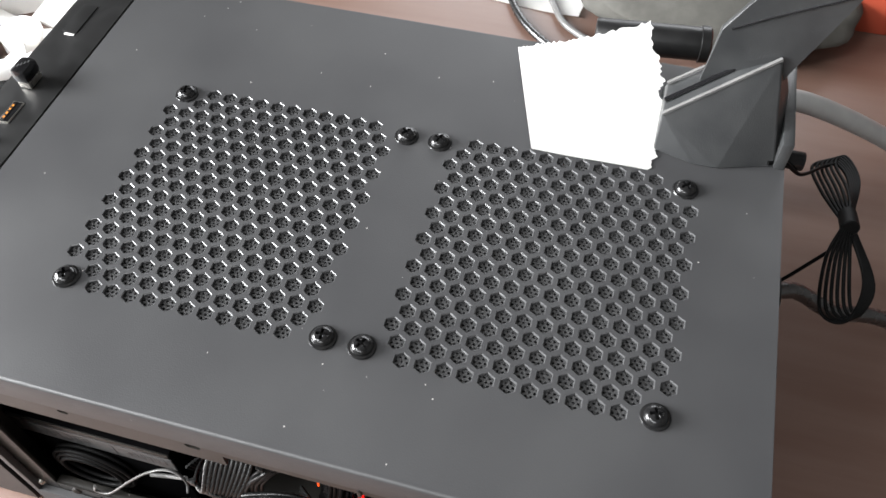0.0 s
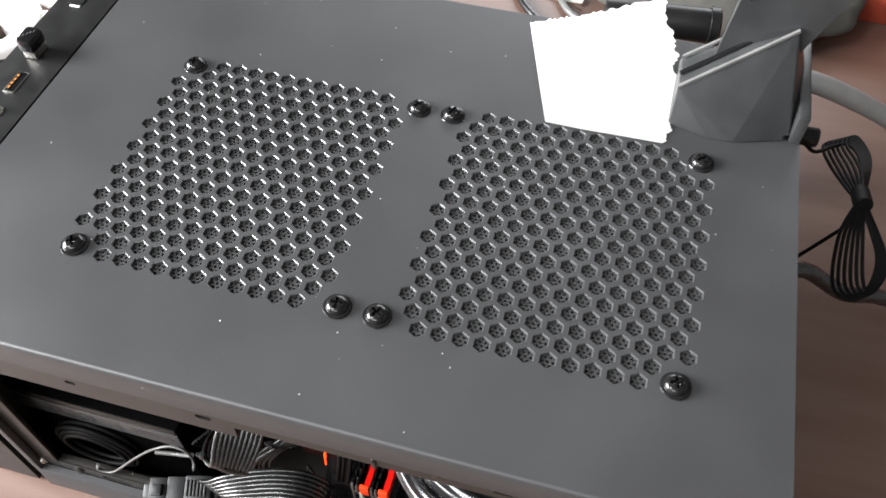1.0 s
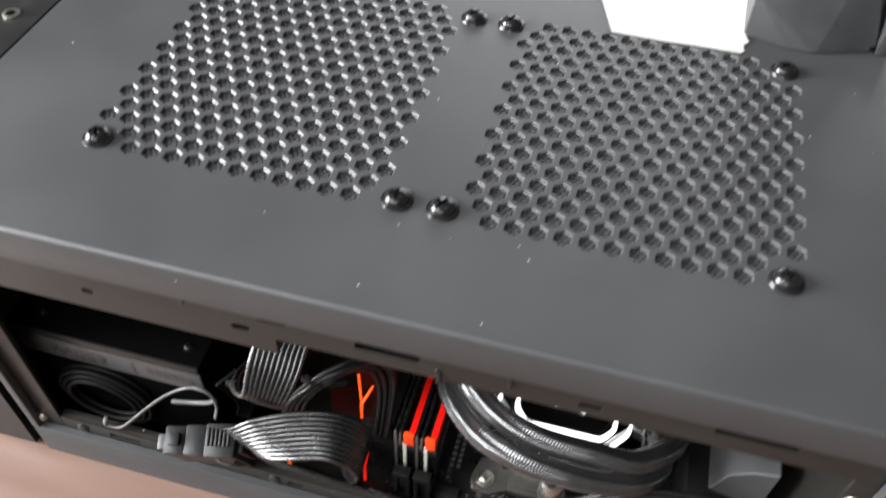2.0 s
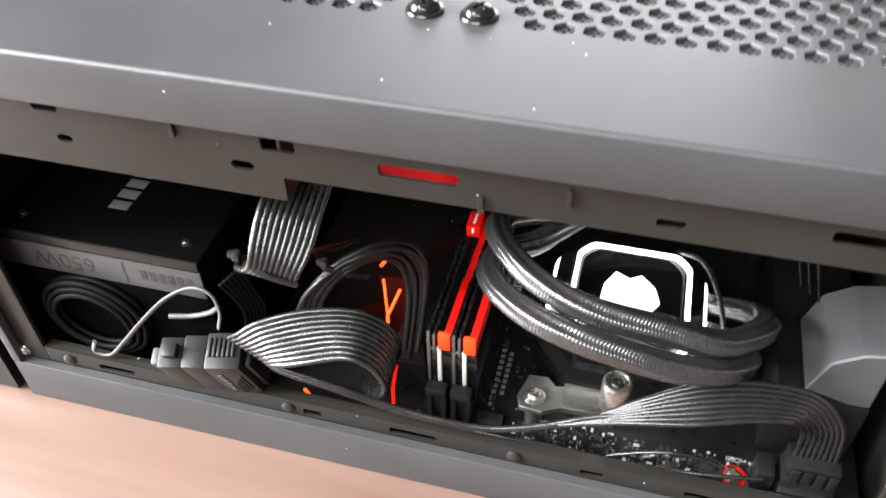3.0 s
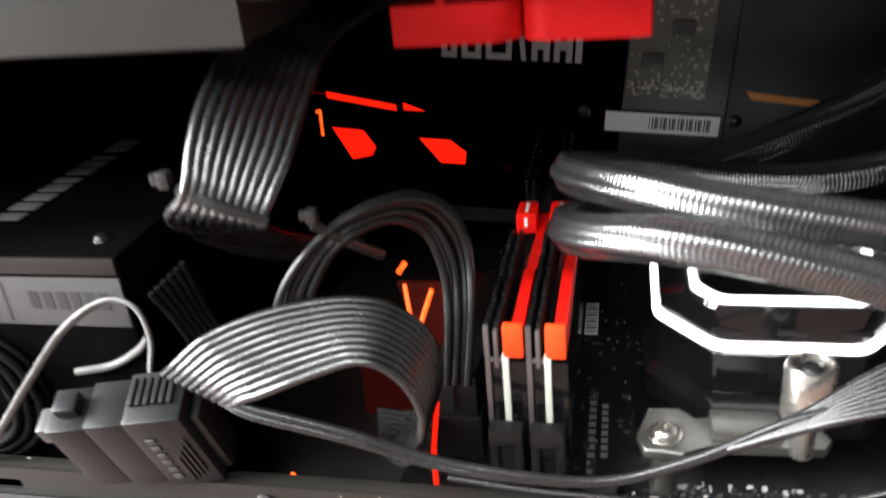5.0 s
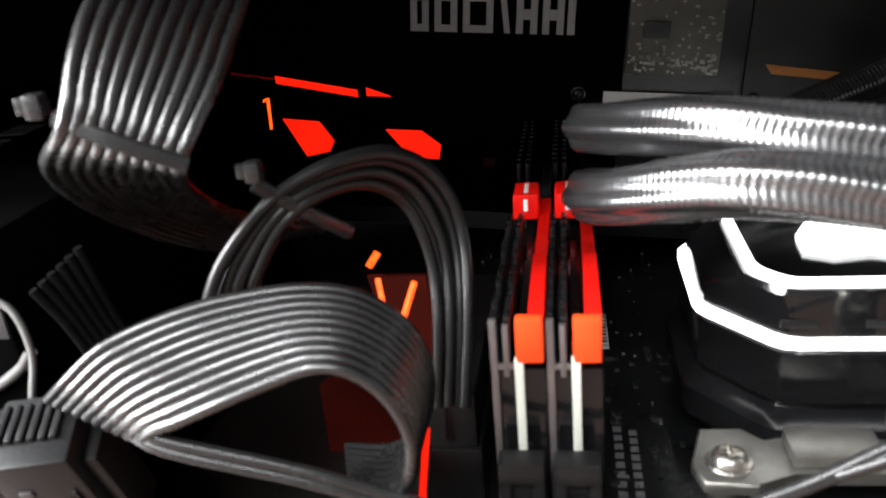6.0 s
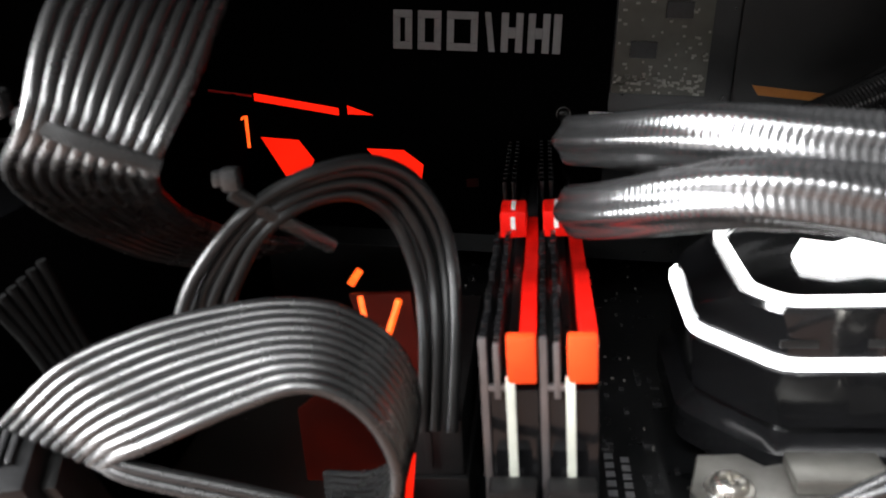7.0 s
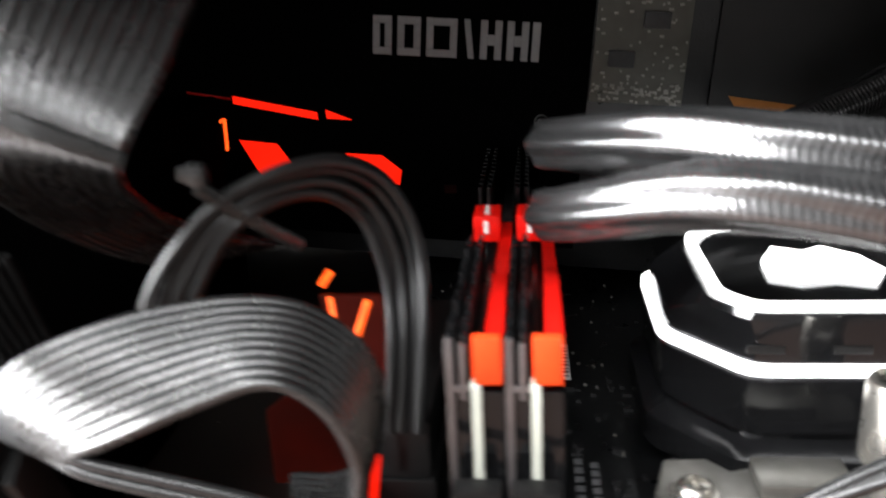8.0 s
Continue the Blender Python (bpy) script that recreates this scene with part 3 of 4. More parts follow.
# cpu power socket with plug
sock2 = part("cpu_power_socket", B(118, 135, -31.5, -21, BOARD, BOARD + 10, bevel=0.5), DARK, board)
part("socket_rim", B(117.4, 134.5, -34.2, -31.9, BOARD, BOARD + 1.2, bevel=0.1), WPLASTIC, sock2, "pale strip before the socket")
plug2 = thing("cpu_power_plug", "black plug of the processor power cable", "plug")
part("plug_body", B(118.6, 134.4, -31, -21.5, BOARD + 10.05, BOARD + 17, bevel=0.5), DARK, plug2)
for k in range(4):
    part("plug_key", B(119.4 + k * 3.9, 122.2 + k * 3.9, -32.3, -31.55, BOARD + 9, BOARD + 16, bevel=0.3), DARK, plug2)
part("header_socket", B(110.5, 116, -31, -22, BOARD, BOARD + 9, bevel=0.4), DARK, board)
vrm = thing("regulator_heatsink", "dark heatsink with a dark grey faceted cover beside the rear wall", "heatsink")
part("heatsink_block", B(112, 140, -14, 60, BOARD, BOARD + 30, bevel=0.8), DARK, vrm)
bm = prism(bmesh.new(), [(119, -110), (133, -113.9), (140, -113.9), (140, -88), (131, -90), (123, -96)], "y", -13, 18)
bmesh.ops.bevel(bm, geom=bm.edges[:], offset=0.0006, segments=1, affect="EDGES")
part("heatsink_cover", bm, COVER, vrm, "dark grey faceted plastic cover", 20)
for k in range(3):
    cable("spring_wire", [(118 - k * 2.5, 4 + k * 3, -87), (112 - k * 3, 8 + k * 4, -66), (108 - k * 3, 12 + k * 4, -57)], 0.3, SCREW, vrm, steps=4, seg=6)


def memory_stick(cx):
    st = thing("memory_module", "black finned memory stick with red trim in its slot", "memory module", "memory sticks on the board")
    y0, y1, top = -27.0, 106.0, -100.4
    part("memory_slot", B(cx - 3.2, cx + 3.2, y0 - 3, y1 + 3, BOARD, BOARD + 7.5, bevel=0.3), DARK, st)
    part("memory_board", B(cx - 0.6, cx + 0.75, y0 - 0.4, y0 + 1.0, BOARD + 4, top - 7, bevel=0.1), PCBEDGE, st, "pale edge of the memory circuit board")
    part("memory_board", B(cx - 0.6, cx + 0.75, y0 + 1.0, y1, BOARD + 4, top - 7.6, bevel=0.1), PCB, st)
    sp = part("heat_spreader", B(cx - 4.3, cx + 4.2, y0 + 1.2, y1 - 1, BOARD + 9.5, top - 9.5, bevel=0.4), GLOSS, st)
    part("spreader_plate", B(cx - 4.35, cx - 3.2, y0 + 0.2, y0 + 1.4, BOARD + 5, top - 0.6, bevel=0.2), PLATE, st)
    part("spreader_plate", B(cx - 2.3, cx - 1.4, y0 + 0.2, y0 + 1.4, top - 10.5, top - 1.5, bevel=0.2), PLATE, st)
    part("spreader_plate", B(cx - 3.3, cx + 0.2, y0 + 0.3, y0 + 1.2, top - 9.2, top - 8.2, bevel=0.2), PLATE, st)
    # comb of fins along the upper edge
    for k in range(12):
        a = y0 + 2.0 + k * 4.1
        for fx in (-4.3, -2.2):
            part("fin", B(cx + fx, cx + fx + 1.0, a, a + 2.7, top - 10.6, top - 0.8 - (0.8 if k % 3 == 2 else 0), bevel=0.15), GLOSS, st)
        a = y1 - 6 - k * 4.1
        for fx in (-4.3, -2.2):
            part("fin", B(cx + fx, cx + fx + 1.0, a, a + 2.7, top - 10.6, top - 0.8, bevel=0.15), GLOSS, st)
    bar = prism(bmesh.new(), [(y0 + 1, top - 7.5), (y0 + 1, top - 0.6), (y0 + 26, top - 0.6), (y0 + 30, top - 2.6), (y0 + 52, top - 4.2), (y0 + 66, top - 4.2), (y0 + 66, top - 7.5)], "x", cx + 1.6, cx + 4.0)
    part("dark_trim", B(cx + 1.6, cx + 4.0, y0 + 66.2, y1 - 1, top - 9, top - 4.2, bevel=0.3), GLOSS, st)
    part("red_trim", bar, REDM, st, "red anodised top rail")
    part("end_cap", B(cx - 0.3, cx + 4.0, y0 - 0.5, y0 + 1.5, top - 7.6, top, bevel=0.5), ORANGE, st, "bright orange-red end cap")
    tagp = part("centre_badge", B(cx - 3.6, cx + 1.9, y0 + 53, y0 + 62, top - 4.5, top + 1.2, bevel=0.8), REDM, st, "red badge at the stick's middle")
    part("printed_bar", B(cx - 1.4, cx - 0.5, y0 + 52.9, y0 + 53.0, top - 2.4, top + 0.2, bevel=0), WPLASTIC, tagp)
    part("printed_bar", B(cx - 1.3, cx - 0.4, y0 + 54.5, y0 + 60.5, top + 1.18, top + 1.28, bevel=0), WPLASTIC, tagp)
    lt = bmesh.new()
    box(lt, cx - 3.6, cx + 3.6, y0 - 6.4, y0 - 2.2, -126.4, -122.4, bevel=0.6)
    box(lt, cx - 3.6, cx - 1.7, y0 - 5.4, y0 - 2.4, -143.5, -126, bevel=0.4)
    box(lt, cx + 1.7, cx + 3.6, y0 - 5.4, y0 - 2.4, -143.5, -126, bevel=0.4)
    box(lt, cx - 1.8, cx + 1.8, y0 - 4.0, y0 - 2.6, -143.5, -129, bevel=0.3)
    box(lt, cx - 2.2, cx + 2.2, y0 - 4.2, y0 - 2.2, -131.5, -128.6, bevel=0.3)
    part("slot_latch", lt, DARK, st, "black plastic slot latch")
    return st


memory_stick(1.6)
memory_stick(10.3)

# ---- liquid cooler: pump with lit rings, two braided tubes ----
PCX, PCY = 60.5, 18.6


def octagon(hw, cut, dy=0.0, round_by=2.6, dx=0.0):
    """Square outline with cut, slightly rounded corners."""
    x, y, deep = PCX + dx, PCY + dy, cut * 1.18
    raw = [Vector(q) for q in ((x - hw + cut, y - hw), (x + hw - cut, y - hw), (x + hw, y - hw + deep), (x + hw, y + hw - deep), (x + hw - cut, y + hw), (x - hw + cut, y + hw), (x - hw, y + hw - deep), (x - hw, y - hw + deep))]
    out = []
    for i, q in enumerate(raw):
        a = q + (raw[i - 1] - q).normalized() * round_by
        b = q + (raw[(i + 1) % 8] - q).normalized() * round_by
        out += [tuple(a), tuple((a + b) / 4 + q / 2), tuple(b)]
    return out


def octa_stack(levels):
    """Octagonal tiers: (half width, cut corner, height, shift in depth)."""
    bm = bmesh.new()
    rings = [[bm.verts.new(V(x, y, z)) for x, y in octagon(hw, cut, dy)] for hw, cut, z, dy in levels]
    for a, b in zip(rings, rings[1:]):
        n = len(a)
        for i in range(n):
            bm.faces.new((a[i], a[(i + 1) % n], b[(i + 1) % n], b[i]))
    bm.faces.new(rings[0][::-1])
    bm.faces.new(rings[-1])
    return bm


pump = thing("liquid_cooler_pump", "octagonal glossy black cooler pump with white lit rings", "cooler pump")
part("cold_plate", octa_stack([(30, 13, BOARD + 7, 0), (30, 13, BOARD + 13, 0), (26, 11, BOARD + 15, 0)]), GLOSS, pump, "", 20)
part("lower_body", octa_stack([(26, 11, -129, 0), (27.5, 12, -127, 0), (27.8, 12, -117.2, 0), (27.2, 12, -116.35, 0)]), GLOSS, pump, "", 20)
part("lower_ring", octa_stack([(27.2, 12, -116.3, 0), (28.1, 12.3, -116.1, 0), (28.1, 12.3, -114.7, 0), (27.0, 12, -114.5, 0)]), WHITEGLOW, pump, "lower white light ring", 20)
part("upper_body", octa_stack([(26.8, 12, -114.45, 0), (26.6, 12, -111, 0), (22.4, 6.6, -107, -3.8), (21.4, 6.2, -105.8, -4.6)]), GLOSS, pump, "", 20)
part("upper_ring", plate_with_holes(octagon(20.6, 5.0, -5.0, 2.0, 0.4), [octagon(19.1, 4.5, -5.0, 2.0, 0.4)], 1.2, lambda a, b, d: V(a, b, -104.5 - d)), WHITEGLOW, pump, "upper white light ring", 20)
part("top_glass", octa_stack([(18.3, 5.0, -105.78, -5.0), (18.3, 5.0, -105.3, -5.0), (17.9, 4.8, -105.1, -5.0)]), GLOSS, pump, "", 20)
part("lit_mark", prism(bmesh.new(), [(51, 6), (56, 3.5), (62, 5), (68, 3), (71, 8), (69, 15), (64, 20), (60, 17.5), (55, 20), (51.5, 13)], "z", -105.08, -104.2), WHITEGLOW, pump, "bright white lit mark on the pump's top")
for hx in (47.5, 61, 74):
    part("side_slot", B(hx - 3, hx + 3, -8.3, -7.9, -113.8 + 1.2, -111.2, bevel=0.1), DARK, pump)
bracket = thing("pump_bracket", "nickel steel pump mounting bracket with thumb nut", "bracket")
arm = prism(bmesh.new(), [(28.5, -23), (30, -28), (38, -28.5), (44, -25), (66, -25), (68, -22), (66, -16), (46, -15), (41, -17), (38, -13), (31, -13.5)], "z", -131.5, -129.3)
bmesh.ops.bevel(arm, geom=arm.edges[:], offset=0.0003, segments=1, affect="EDGES")
part("arm", arm, DSTEEL, bracket)
part("arm_pillar", lathe(bmesh.new(), [(3, 0), (3, 12.4)], 16, at=(34.5, -22.5, BOARD)), DSTEEL, bracket)
ob = part("screw", bright_screw_me, STEEL, bracket, "bright screw head", 40)
ob.matrix_local = Matrix.Translation(V(34.5, -22.5, -129.4)) @ Matrix.Scale(0.72, 4)
nut = part("thumb_nut", lathe(bmesh.new(), [(2.3, -129.2), (2.3, -120.4), (4.6, -120.2), (4.9, -119.6), (4.9, -108.2), (4.5, -107.4), (3.8, -107.2), (3.6, -108.0), (2.9, -108.1)], 40, at=(61, -26.5, 0)), STEEL, bracket, "round knurled thumb nut")
ob = part("nut_recess", screw_me, SCREW, bracket, "", 40)
ob.matrix_local = Matrix.Translation(V(61, -26.5, -109.4)) @ Matrix.Scale(0.62, 4)
part("arm_step", B(44, 58, -24, -16, -129.2, -126.8, bevel=0.4), DSTEEL, bracket)


def braided_tube(points):
    tube = thing("cooling_tube", "black braided cooling tube looping beside the pump", "tube", "cooler tubes")
    line = spline(points, 14)
    fr = frames_along(line)
    run = [0.0]
    for a, b in zip(line, line[1:]):
        run.append(run[-1] + (b - a).length)
    part("inner_hose", sweep(bmesh.new(), line, 3.9, 14), SLEEVE, tube, "", 80)
    length, seg = run[-1], 50
    n = int(length / 0.2)
    verts, faces = [], []
    for s in range(n + 1):
        at = length * s / n
        i = max(0, min(len(run) - 2, int(np.searchsorted(run, at)) - 1))
        f = (at - run[i]) / max(1e-6, run[i + 1] - run[i])
        q, u, v = (fr[i][j].lerp(fr[i + 1][j], f) for j in (0, 2, 3))
        for k in range(seg):
            a = 2 * math.pi * k / seg
            # six slowly twisting strand bundles, crossed by fine weave ribs
            turn = 6 * a - at * 2 * math.pi / 85 + 0.4 * math.sin(at * 0.08)
            weave = math.cos(at * 2 * math.pi / 1.05 + 1.3 * math.cos(turn))
            r = 4.27 + 0.32 * math.cos(turn) + 0.08 * weave + 0.02 * math.cos(25 * a + at * 3.3)
            verts.append((q + u * (r * math.cos(a)) + v * (r * math.sin(a))) * MM)
    for s in range(n):
        for k in range(seg):
            j = (k + 1) % seg
            faces.append((s * seg + k, s * seg + j, (s + 1) * seg + j, (s + 1) * seg + k))
    faces += [tuple(range(seg))[::-1], tuple(n * seg + k for k in range(seg))]
    me = bpy.data.meshes.new("braided_sleeve")
    me.from_pydata(verts, [], faces)
    part("braided_sleeve", me, BRAID, tube, "", 80)
    return tube


braided_tube([(88, 14, -121), (99, 4, -113), (99, -14, -101), (90, -27, -93), (76, -33, -88), (61, -36, -82.5), (46, -36, -79), (32, -31, -79), (19, -17, -85), (13.5, -4, -89.5), (15, 9, -93), (26, 20, -96), (48, 46, -94), (90, 66, -82), (125, 82, -60), (138, 95, -34)])
braided_tube([(90, 26, -119), (104, 12, -106), (102, -8, -92), (88, -23, -85), (71, -27.5, -78.5), (54, -29, -75.2), (41, -26, -74.2), (28, -17.5, -74.6), (16.5, -1, -78.6), (13.5, 12, -81.8), (20, 22, -85.5), (33, 31, -90), (52, 39, -95), (76, 42, -96), (97, 45, -91), (120, 54, -78), (136, 66, -42)])
cable("pump_lead", [(76, 36, -104), (84, 22, -95), (90, 8, -98), (93, -4, -106), (94, -6, -125), (96, -8, BOARD + 1)], 0.9, WIRE)
bpy.data.objects["pump_lead"]["label"] = "thin black lead from the pump to the board"
bpy.data.objects["pump_lead"]["category"] = "cable"

# ---- graphics card standing behind the board ----
card = thing("graphics_card", "black graphics card standing upright with red lit accents", "graphics card")
card.matrix_world = Matrix.Translation(V(0, 97, -90)) @ pose(0, 0, 0, 0, 5.0, 0)


def on_card(*points):
    """Places (x, z) in the case, as places in the card's own tilted plane."""
    c, k = math.cos(radians(5)), math.sin(radians(5))
    return [(x * c - (z + 90) * k, x * k + (z + 90) * c) for x, z in points]


part("card_board", B(-104, 118, 1.4, 3.0, -46, 52, bevel=0.2), PCB, card)
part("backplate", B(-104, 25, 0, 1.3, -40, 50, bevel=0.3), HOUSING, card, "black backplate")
part("backplate", B(57.5, 118, 0, 1.3, -30, 50, bevel=0.3), DARK, card)
part("shroud", B(-104, 118, 3.1, 40, -40, 50, bevel=2), DARK, card)
part("rear_bracket", B(118.2, 119.4, -2, 42, -50, 56, bevel=0.2), STEEL, card)
part("bare_board", B(25.6, 50.5, 0.6, 1.38, 3.2, 50, bevel=0.1), BAREB, card, "bare olive section of circuit board")
for cx, cz, a, b in ((33, 15.1, 7, 4.4), (41.4, 25.7, 7, 4.4), (29, 35, 5, 5)):
    part("chip", B(cx - a / 2, cx + a / 2, -0.6, 0.6, cz - b / 2, cz + b / 2, bevel=0.2), CHIP, card)
bm = bmesh.new()
for _ in range(150):
    x, z = rnd.uniform(26, 50), rnd.choice((rnd.uniform(3.6, 9), rnd.uniform(3.6, 34)))
    a = rnd.uniform(0.2, 0.6)
    box(bm, x - a, x + a, 0.2, 0.6, z - 0.3, z + 0.3, bevel=0)
tagged(part("solder_part", bm, SOLDER, card), kind="stuff")
# printed mark: plain light grey blocks
LOW, HIGH = 13.2, 23.6
for k, (a, b, gap) in enumerate([(-34.8, -29.6, 2), (-28.0, -21.6, 1), (-20.0, -11.6, 3), (-9.8, -6.8, 4), (-5.2, 0.6, 0), (2.0, 7.8, 0), (8.8, 10.9, 5)]):
    bm = bmesh.new()
    if gap in (1, 2, 3):
        box(bm, a, b, -0.15, 0, HIGH - 2, HIGH, bevel=0.05)
        box(bm, a, b, -0.15, 0, LOW, LOW + 2, bevel=0.05)
    if gap in (1, 2, 3):
        box(bm, a, a + 1.9, -0.15, 0, LOW + 2.05, HIGH - 2.05, bevel=0.05)
    if gap in (1, 2, 3):
        box(bm, b - 1.9, b, -0.15, 0, LOW + 2.05, HIGH - 2.05, bevel=0.05)
    if gap == 0:
        box(bm, a, a + 1.9, -0.15, 0, LOW, HIGH, bevel=0.05)
        box(bm, b - 1.9, b, -0.15, 0, LOW, HIGH, bevel=0.05)
        box(bm, a + 1.95, b - 1.95, -0.15, 0, 17.0, 19.8, bevel=0)
    if gap == 4:
        prism(bm, [(a, HIGH), (a + 1.6, HIGH), (b, LOW), (b - 1.6, LOW)], "y", -0.15, 0)
    if gap == 5:
        box(bm, a, b, -0.15, 0, LOW, HIGH, bevel=0.05)
    part("printed_block", bm, MARK, card, "light grey block of the printed mark" if k == 0 else "")
part("orange_strip", prism(bmesh.new(), on_card((64.5, -91.4), (97.2, -96.4), (97.7, -94.6), (62.8, -88.6)), "y", -0.3, 0), GOLD, card, "slim orange printed strip")
sticker = part("barcode_sticker", B(20, 56, -0.25, 0, -8.5, -2.0, bevel=0), WHITE, card, "white barcode sticker")
for k in range(22):
    part("printed_bar", B(34 + k * 0.9, 34.3 + k * 0.9 + 0.25 * (k % 3), -0.35, -0.25, -7.2, -3.2, bevel=0), CHIP, sticker)
for sx in (13.0, 60.5):
    ob = part("screw", screw_me, SCREW, card, "", 40)
    ob.matrix_local = Matrix.Translation(V(sx, -0.1, -3)) @ pose(0, 0, 0, 90) @ Matrix.Scale(0.4, 4)
for window in (on_card((-75.1, -84.2), (-50.9, -89.6), (-50.9, -91.6), (-75.1, -86.3)), on_card((-48.2, -89.0), (-41.0, -92.0), (-48.2, -91.4)), on_card((-74.8, -97.0), (-63.7, -98.4), (-59.8, -104.5), (-61.5, -107.6), (-68.8, -108.9)), on_card((-43.7, -101.7), (-33.0, -102.6), (-27.6, -107.2), (-28.4, -111.3), (-36.8, -110.7))):
    part("led_window", prism(bmesh.new(), window, "y", -0.6, 0), REDGLOW, card, "red lit window")
part("led_line", prism(bmesh.new(), on_card((-79.2, -100), (-78.5, -100), (-78.1, -90.6), (-78.9, -90.6)), "y", -0.6, 0), ORGLOW, card)
part("led_line", prism(bmesh.new(), on_card((-83.6, -94), (-78.9, -91.2), (-79.0, -90.5), (-83.9, -93.4)), "y", -0.6, 0), ORGLOW, card)
part("led_line", prism(bmesh.new(), on_card((-88.5, -83.0), (-76.0, -85.2), (-76.0, -84.6), (-88.5, -82.4)), "y", -0.6, 0), REDM, card)
part("led_line", prism(bmesh.new(), on_card((-15.4, -114.2), (-12.0, -114.2), (-12.0, -111.8), (-15.4, -111.8)), "y", -0.6, 0), DEEPRED, card)

# ---- lit strips on the board beside the power plug ----
strip = thing("board_light_strip", "orange-red lit plastic strips on the motherboard", "light strip")


def glow_bar(a, b, r, mat):
    return part("light_bar", sweep(bmesh.new(), [Vector(a), Vector(a).lerp(Vector(b), 0.5), Vector(b)], r, 6), mat, strip)


glow_bar((-25.0, -4, -104), (-21.4, -12, -117.5), 0.5, ORGLOW)
glow_bar((-28.2, 2.5, -104.5), (-26.4, 3.5, -102), 0.7, ORGLOW)
glow_bar((-17.2, -9, -102.5), (-22.2, -11, -116), 0.6, ORGLOW)
glow_bar((-22.2, -11, -116), (-21.0, -14, -121), 0.5, ORGLOW)
part("light_panel", prism(bmesh.new(), [(-27.5, -104.5), (-16.5, -104.5), (-15.5, -121), (-16, -143.8), (-40, -143.8), (-40, -128), (-25, -116)], "y", -2, -1), DEEPRED, strip, "smoked red plastic panel")
glow_bar((-13.4, -29, -119), (-15.0, -30, -131), 0.6, REDGLOW)
glow_bar((-15.0, -30, -131), (-15.4, -30, -143.5), 0.6, REDGLOW)
glow_bar((-48, -34, -137), (-45.5, -35, -139), 0.6, ORGLOW)

# ---- flat cables and plugs in front of the power supply ----
def tie(owner, a, b, head, w=1.3):
    bm = bmesh.new()
    sweep(bm, spline([a, tuple((Vector(a) + Vector(b)) / 2 + Vector((0, -1.2, 0.3))), b], 6), w, 8, 0.45)
    hx, hy, hz = head
    box(bm, hx - 1.2, hx + 1.2, hy - 1.2, hy + 1.2, hz - 1.6, hz + 1.6, bevel=0.5)
    box(bm, hx - 2.6, hx - 1.1, hy - 0.7, hy + 0.7, hz - 1.0, hz + 1.2, bevel=0.4)
    part("cable_tie", bm, TIE, owner, "dark plastic cable tie")


TIE = material("dark_grey_nylon", (0.012, 0.012, 0.012), 0.25, 0, (0.02, 0.02, 0.02), 300, 0.5)
loop = thing("flat_power_cable", "black ribbed flat power cable folded down over the supply", "cable", "flat cables")
ribbon(loop, [(-30, 40, -44), (-35, 6, -41.5), (-39.5, -17, -43.5), (-41, -30, -50.5), (-42, -40, -58.5), (-44, -45.2, -66), (-49, -40.5, -71), (-53, -31, -77), (-54, -20, -84.5), (-51, -9, -92), (-45, 2, -98)], [(1, 0.1, 0), (1, 0.15, 0), (0.98, 0.3, -0.15), (0.95, 0.3, -0.35), (0.85, 0.22, -0.38), (0.72, 0.16, -0.34), (0.95, 0.18, -0.2), (1.1, 0.2, -0.1), (1.1, 0.25, -0.05), (1, 0.4, 0), (0.9, 0.6, 0)], 10, 1.9, 0.98, WIRE)
tie(loop, (-51.6, -46.4, -62.4), (-36.6, -44.4, -69.6), (-54.6, -44.6, -61.2), 1.1)
fan2 = thing("flat_power_cable", "black ribbed flat cable fanning from the in-line plug", "cable", "flat cables")
ribbon(fan2, [(-60, -43.5, -107.8), (-55.8, -44.6, -104.4), (-50.6, -44, -101.2), (-42.5, -42.2, -98.2), (-34.7, -40.2, -96.3), (-26.6, -38.6, -95.2), (-20, -37.4, -97), (-14.6, -36.5, -102.5), (-12.6, -35.5, -110.5), (-14.5, -34, -119.5), (-20, -30, -128), (-30, -20, -135)], [(0.95, -0.28, -0.2), (0.92, -0.35, -0.25), (0.8, -0.5, -0.45), (0.62, -0.68, -0.45), (0.5, -0.78, -0.36), (0.35, -0.9, -0.25), (0.15, -0.97, -0.2), (0, -1, -0.1), (0, -1, -0.05), (0, -1, 0), (0.1, -1, 0), (0.3, -0.9, 0)], 10, 1.9, 0.98, WIRE)
arch = thing("main_power_cable", "black power wires arching over to the long board plug", "cable")
outer = [(-47, -31, -104), (-45, -31, -96), (-41.7, -30, -89.1), (-35.6, -28, -82.1), (-30.4, -24, -78.7), (-24.4, -20, -77), (-18.6, -15, -77.5), (-13.5, -10, -81.5), (-9.7, -8, -88), (-7.9, -9, -95.6), (-7.4, -14, -105.7), (-8.4, -19.7, -121)]
inner = [(-40.5, -28, -103), (-38.6, -28, -94.6), (-37, -27.5, -91), (-33.4, -26, -85.2), (-29, -23, -82), (-24.6, -18, -81.4), (-20.4, -14, -83), (-16.6, -10.5, -88), (-14.2, -10.5, -94.5), (-13, -12, -100.4), (-12.5, -16, -108.8), (-13.1, -19.6, -121)]
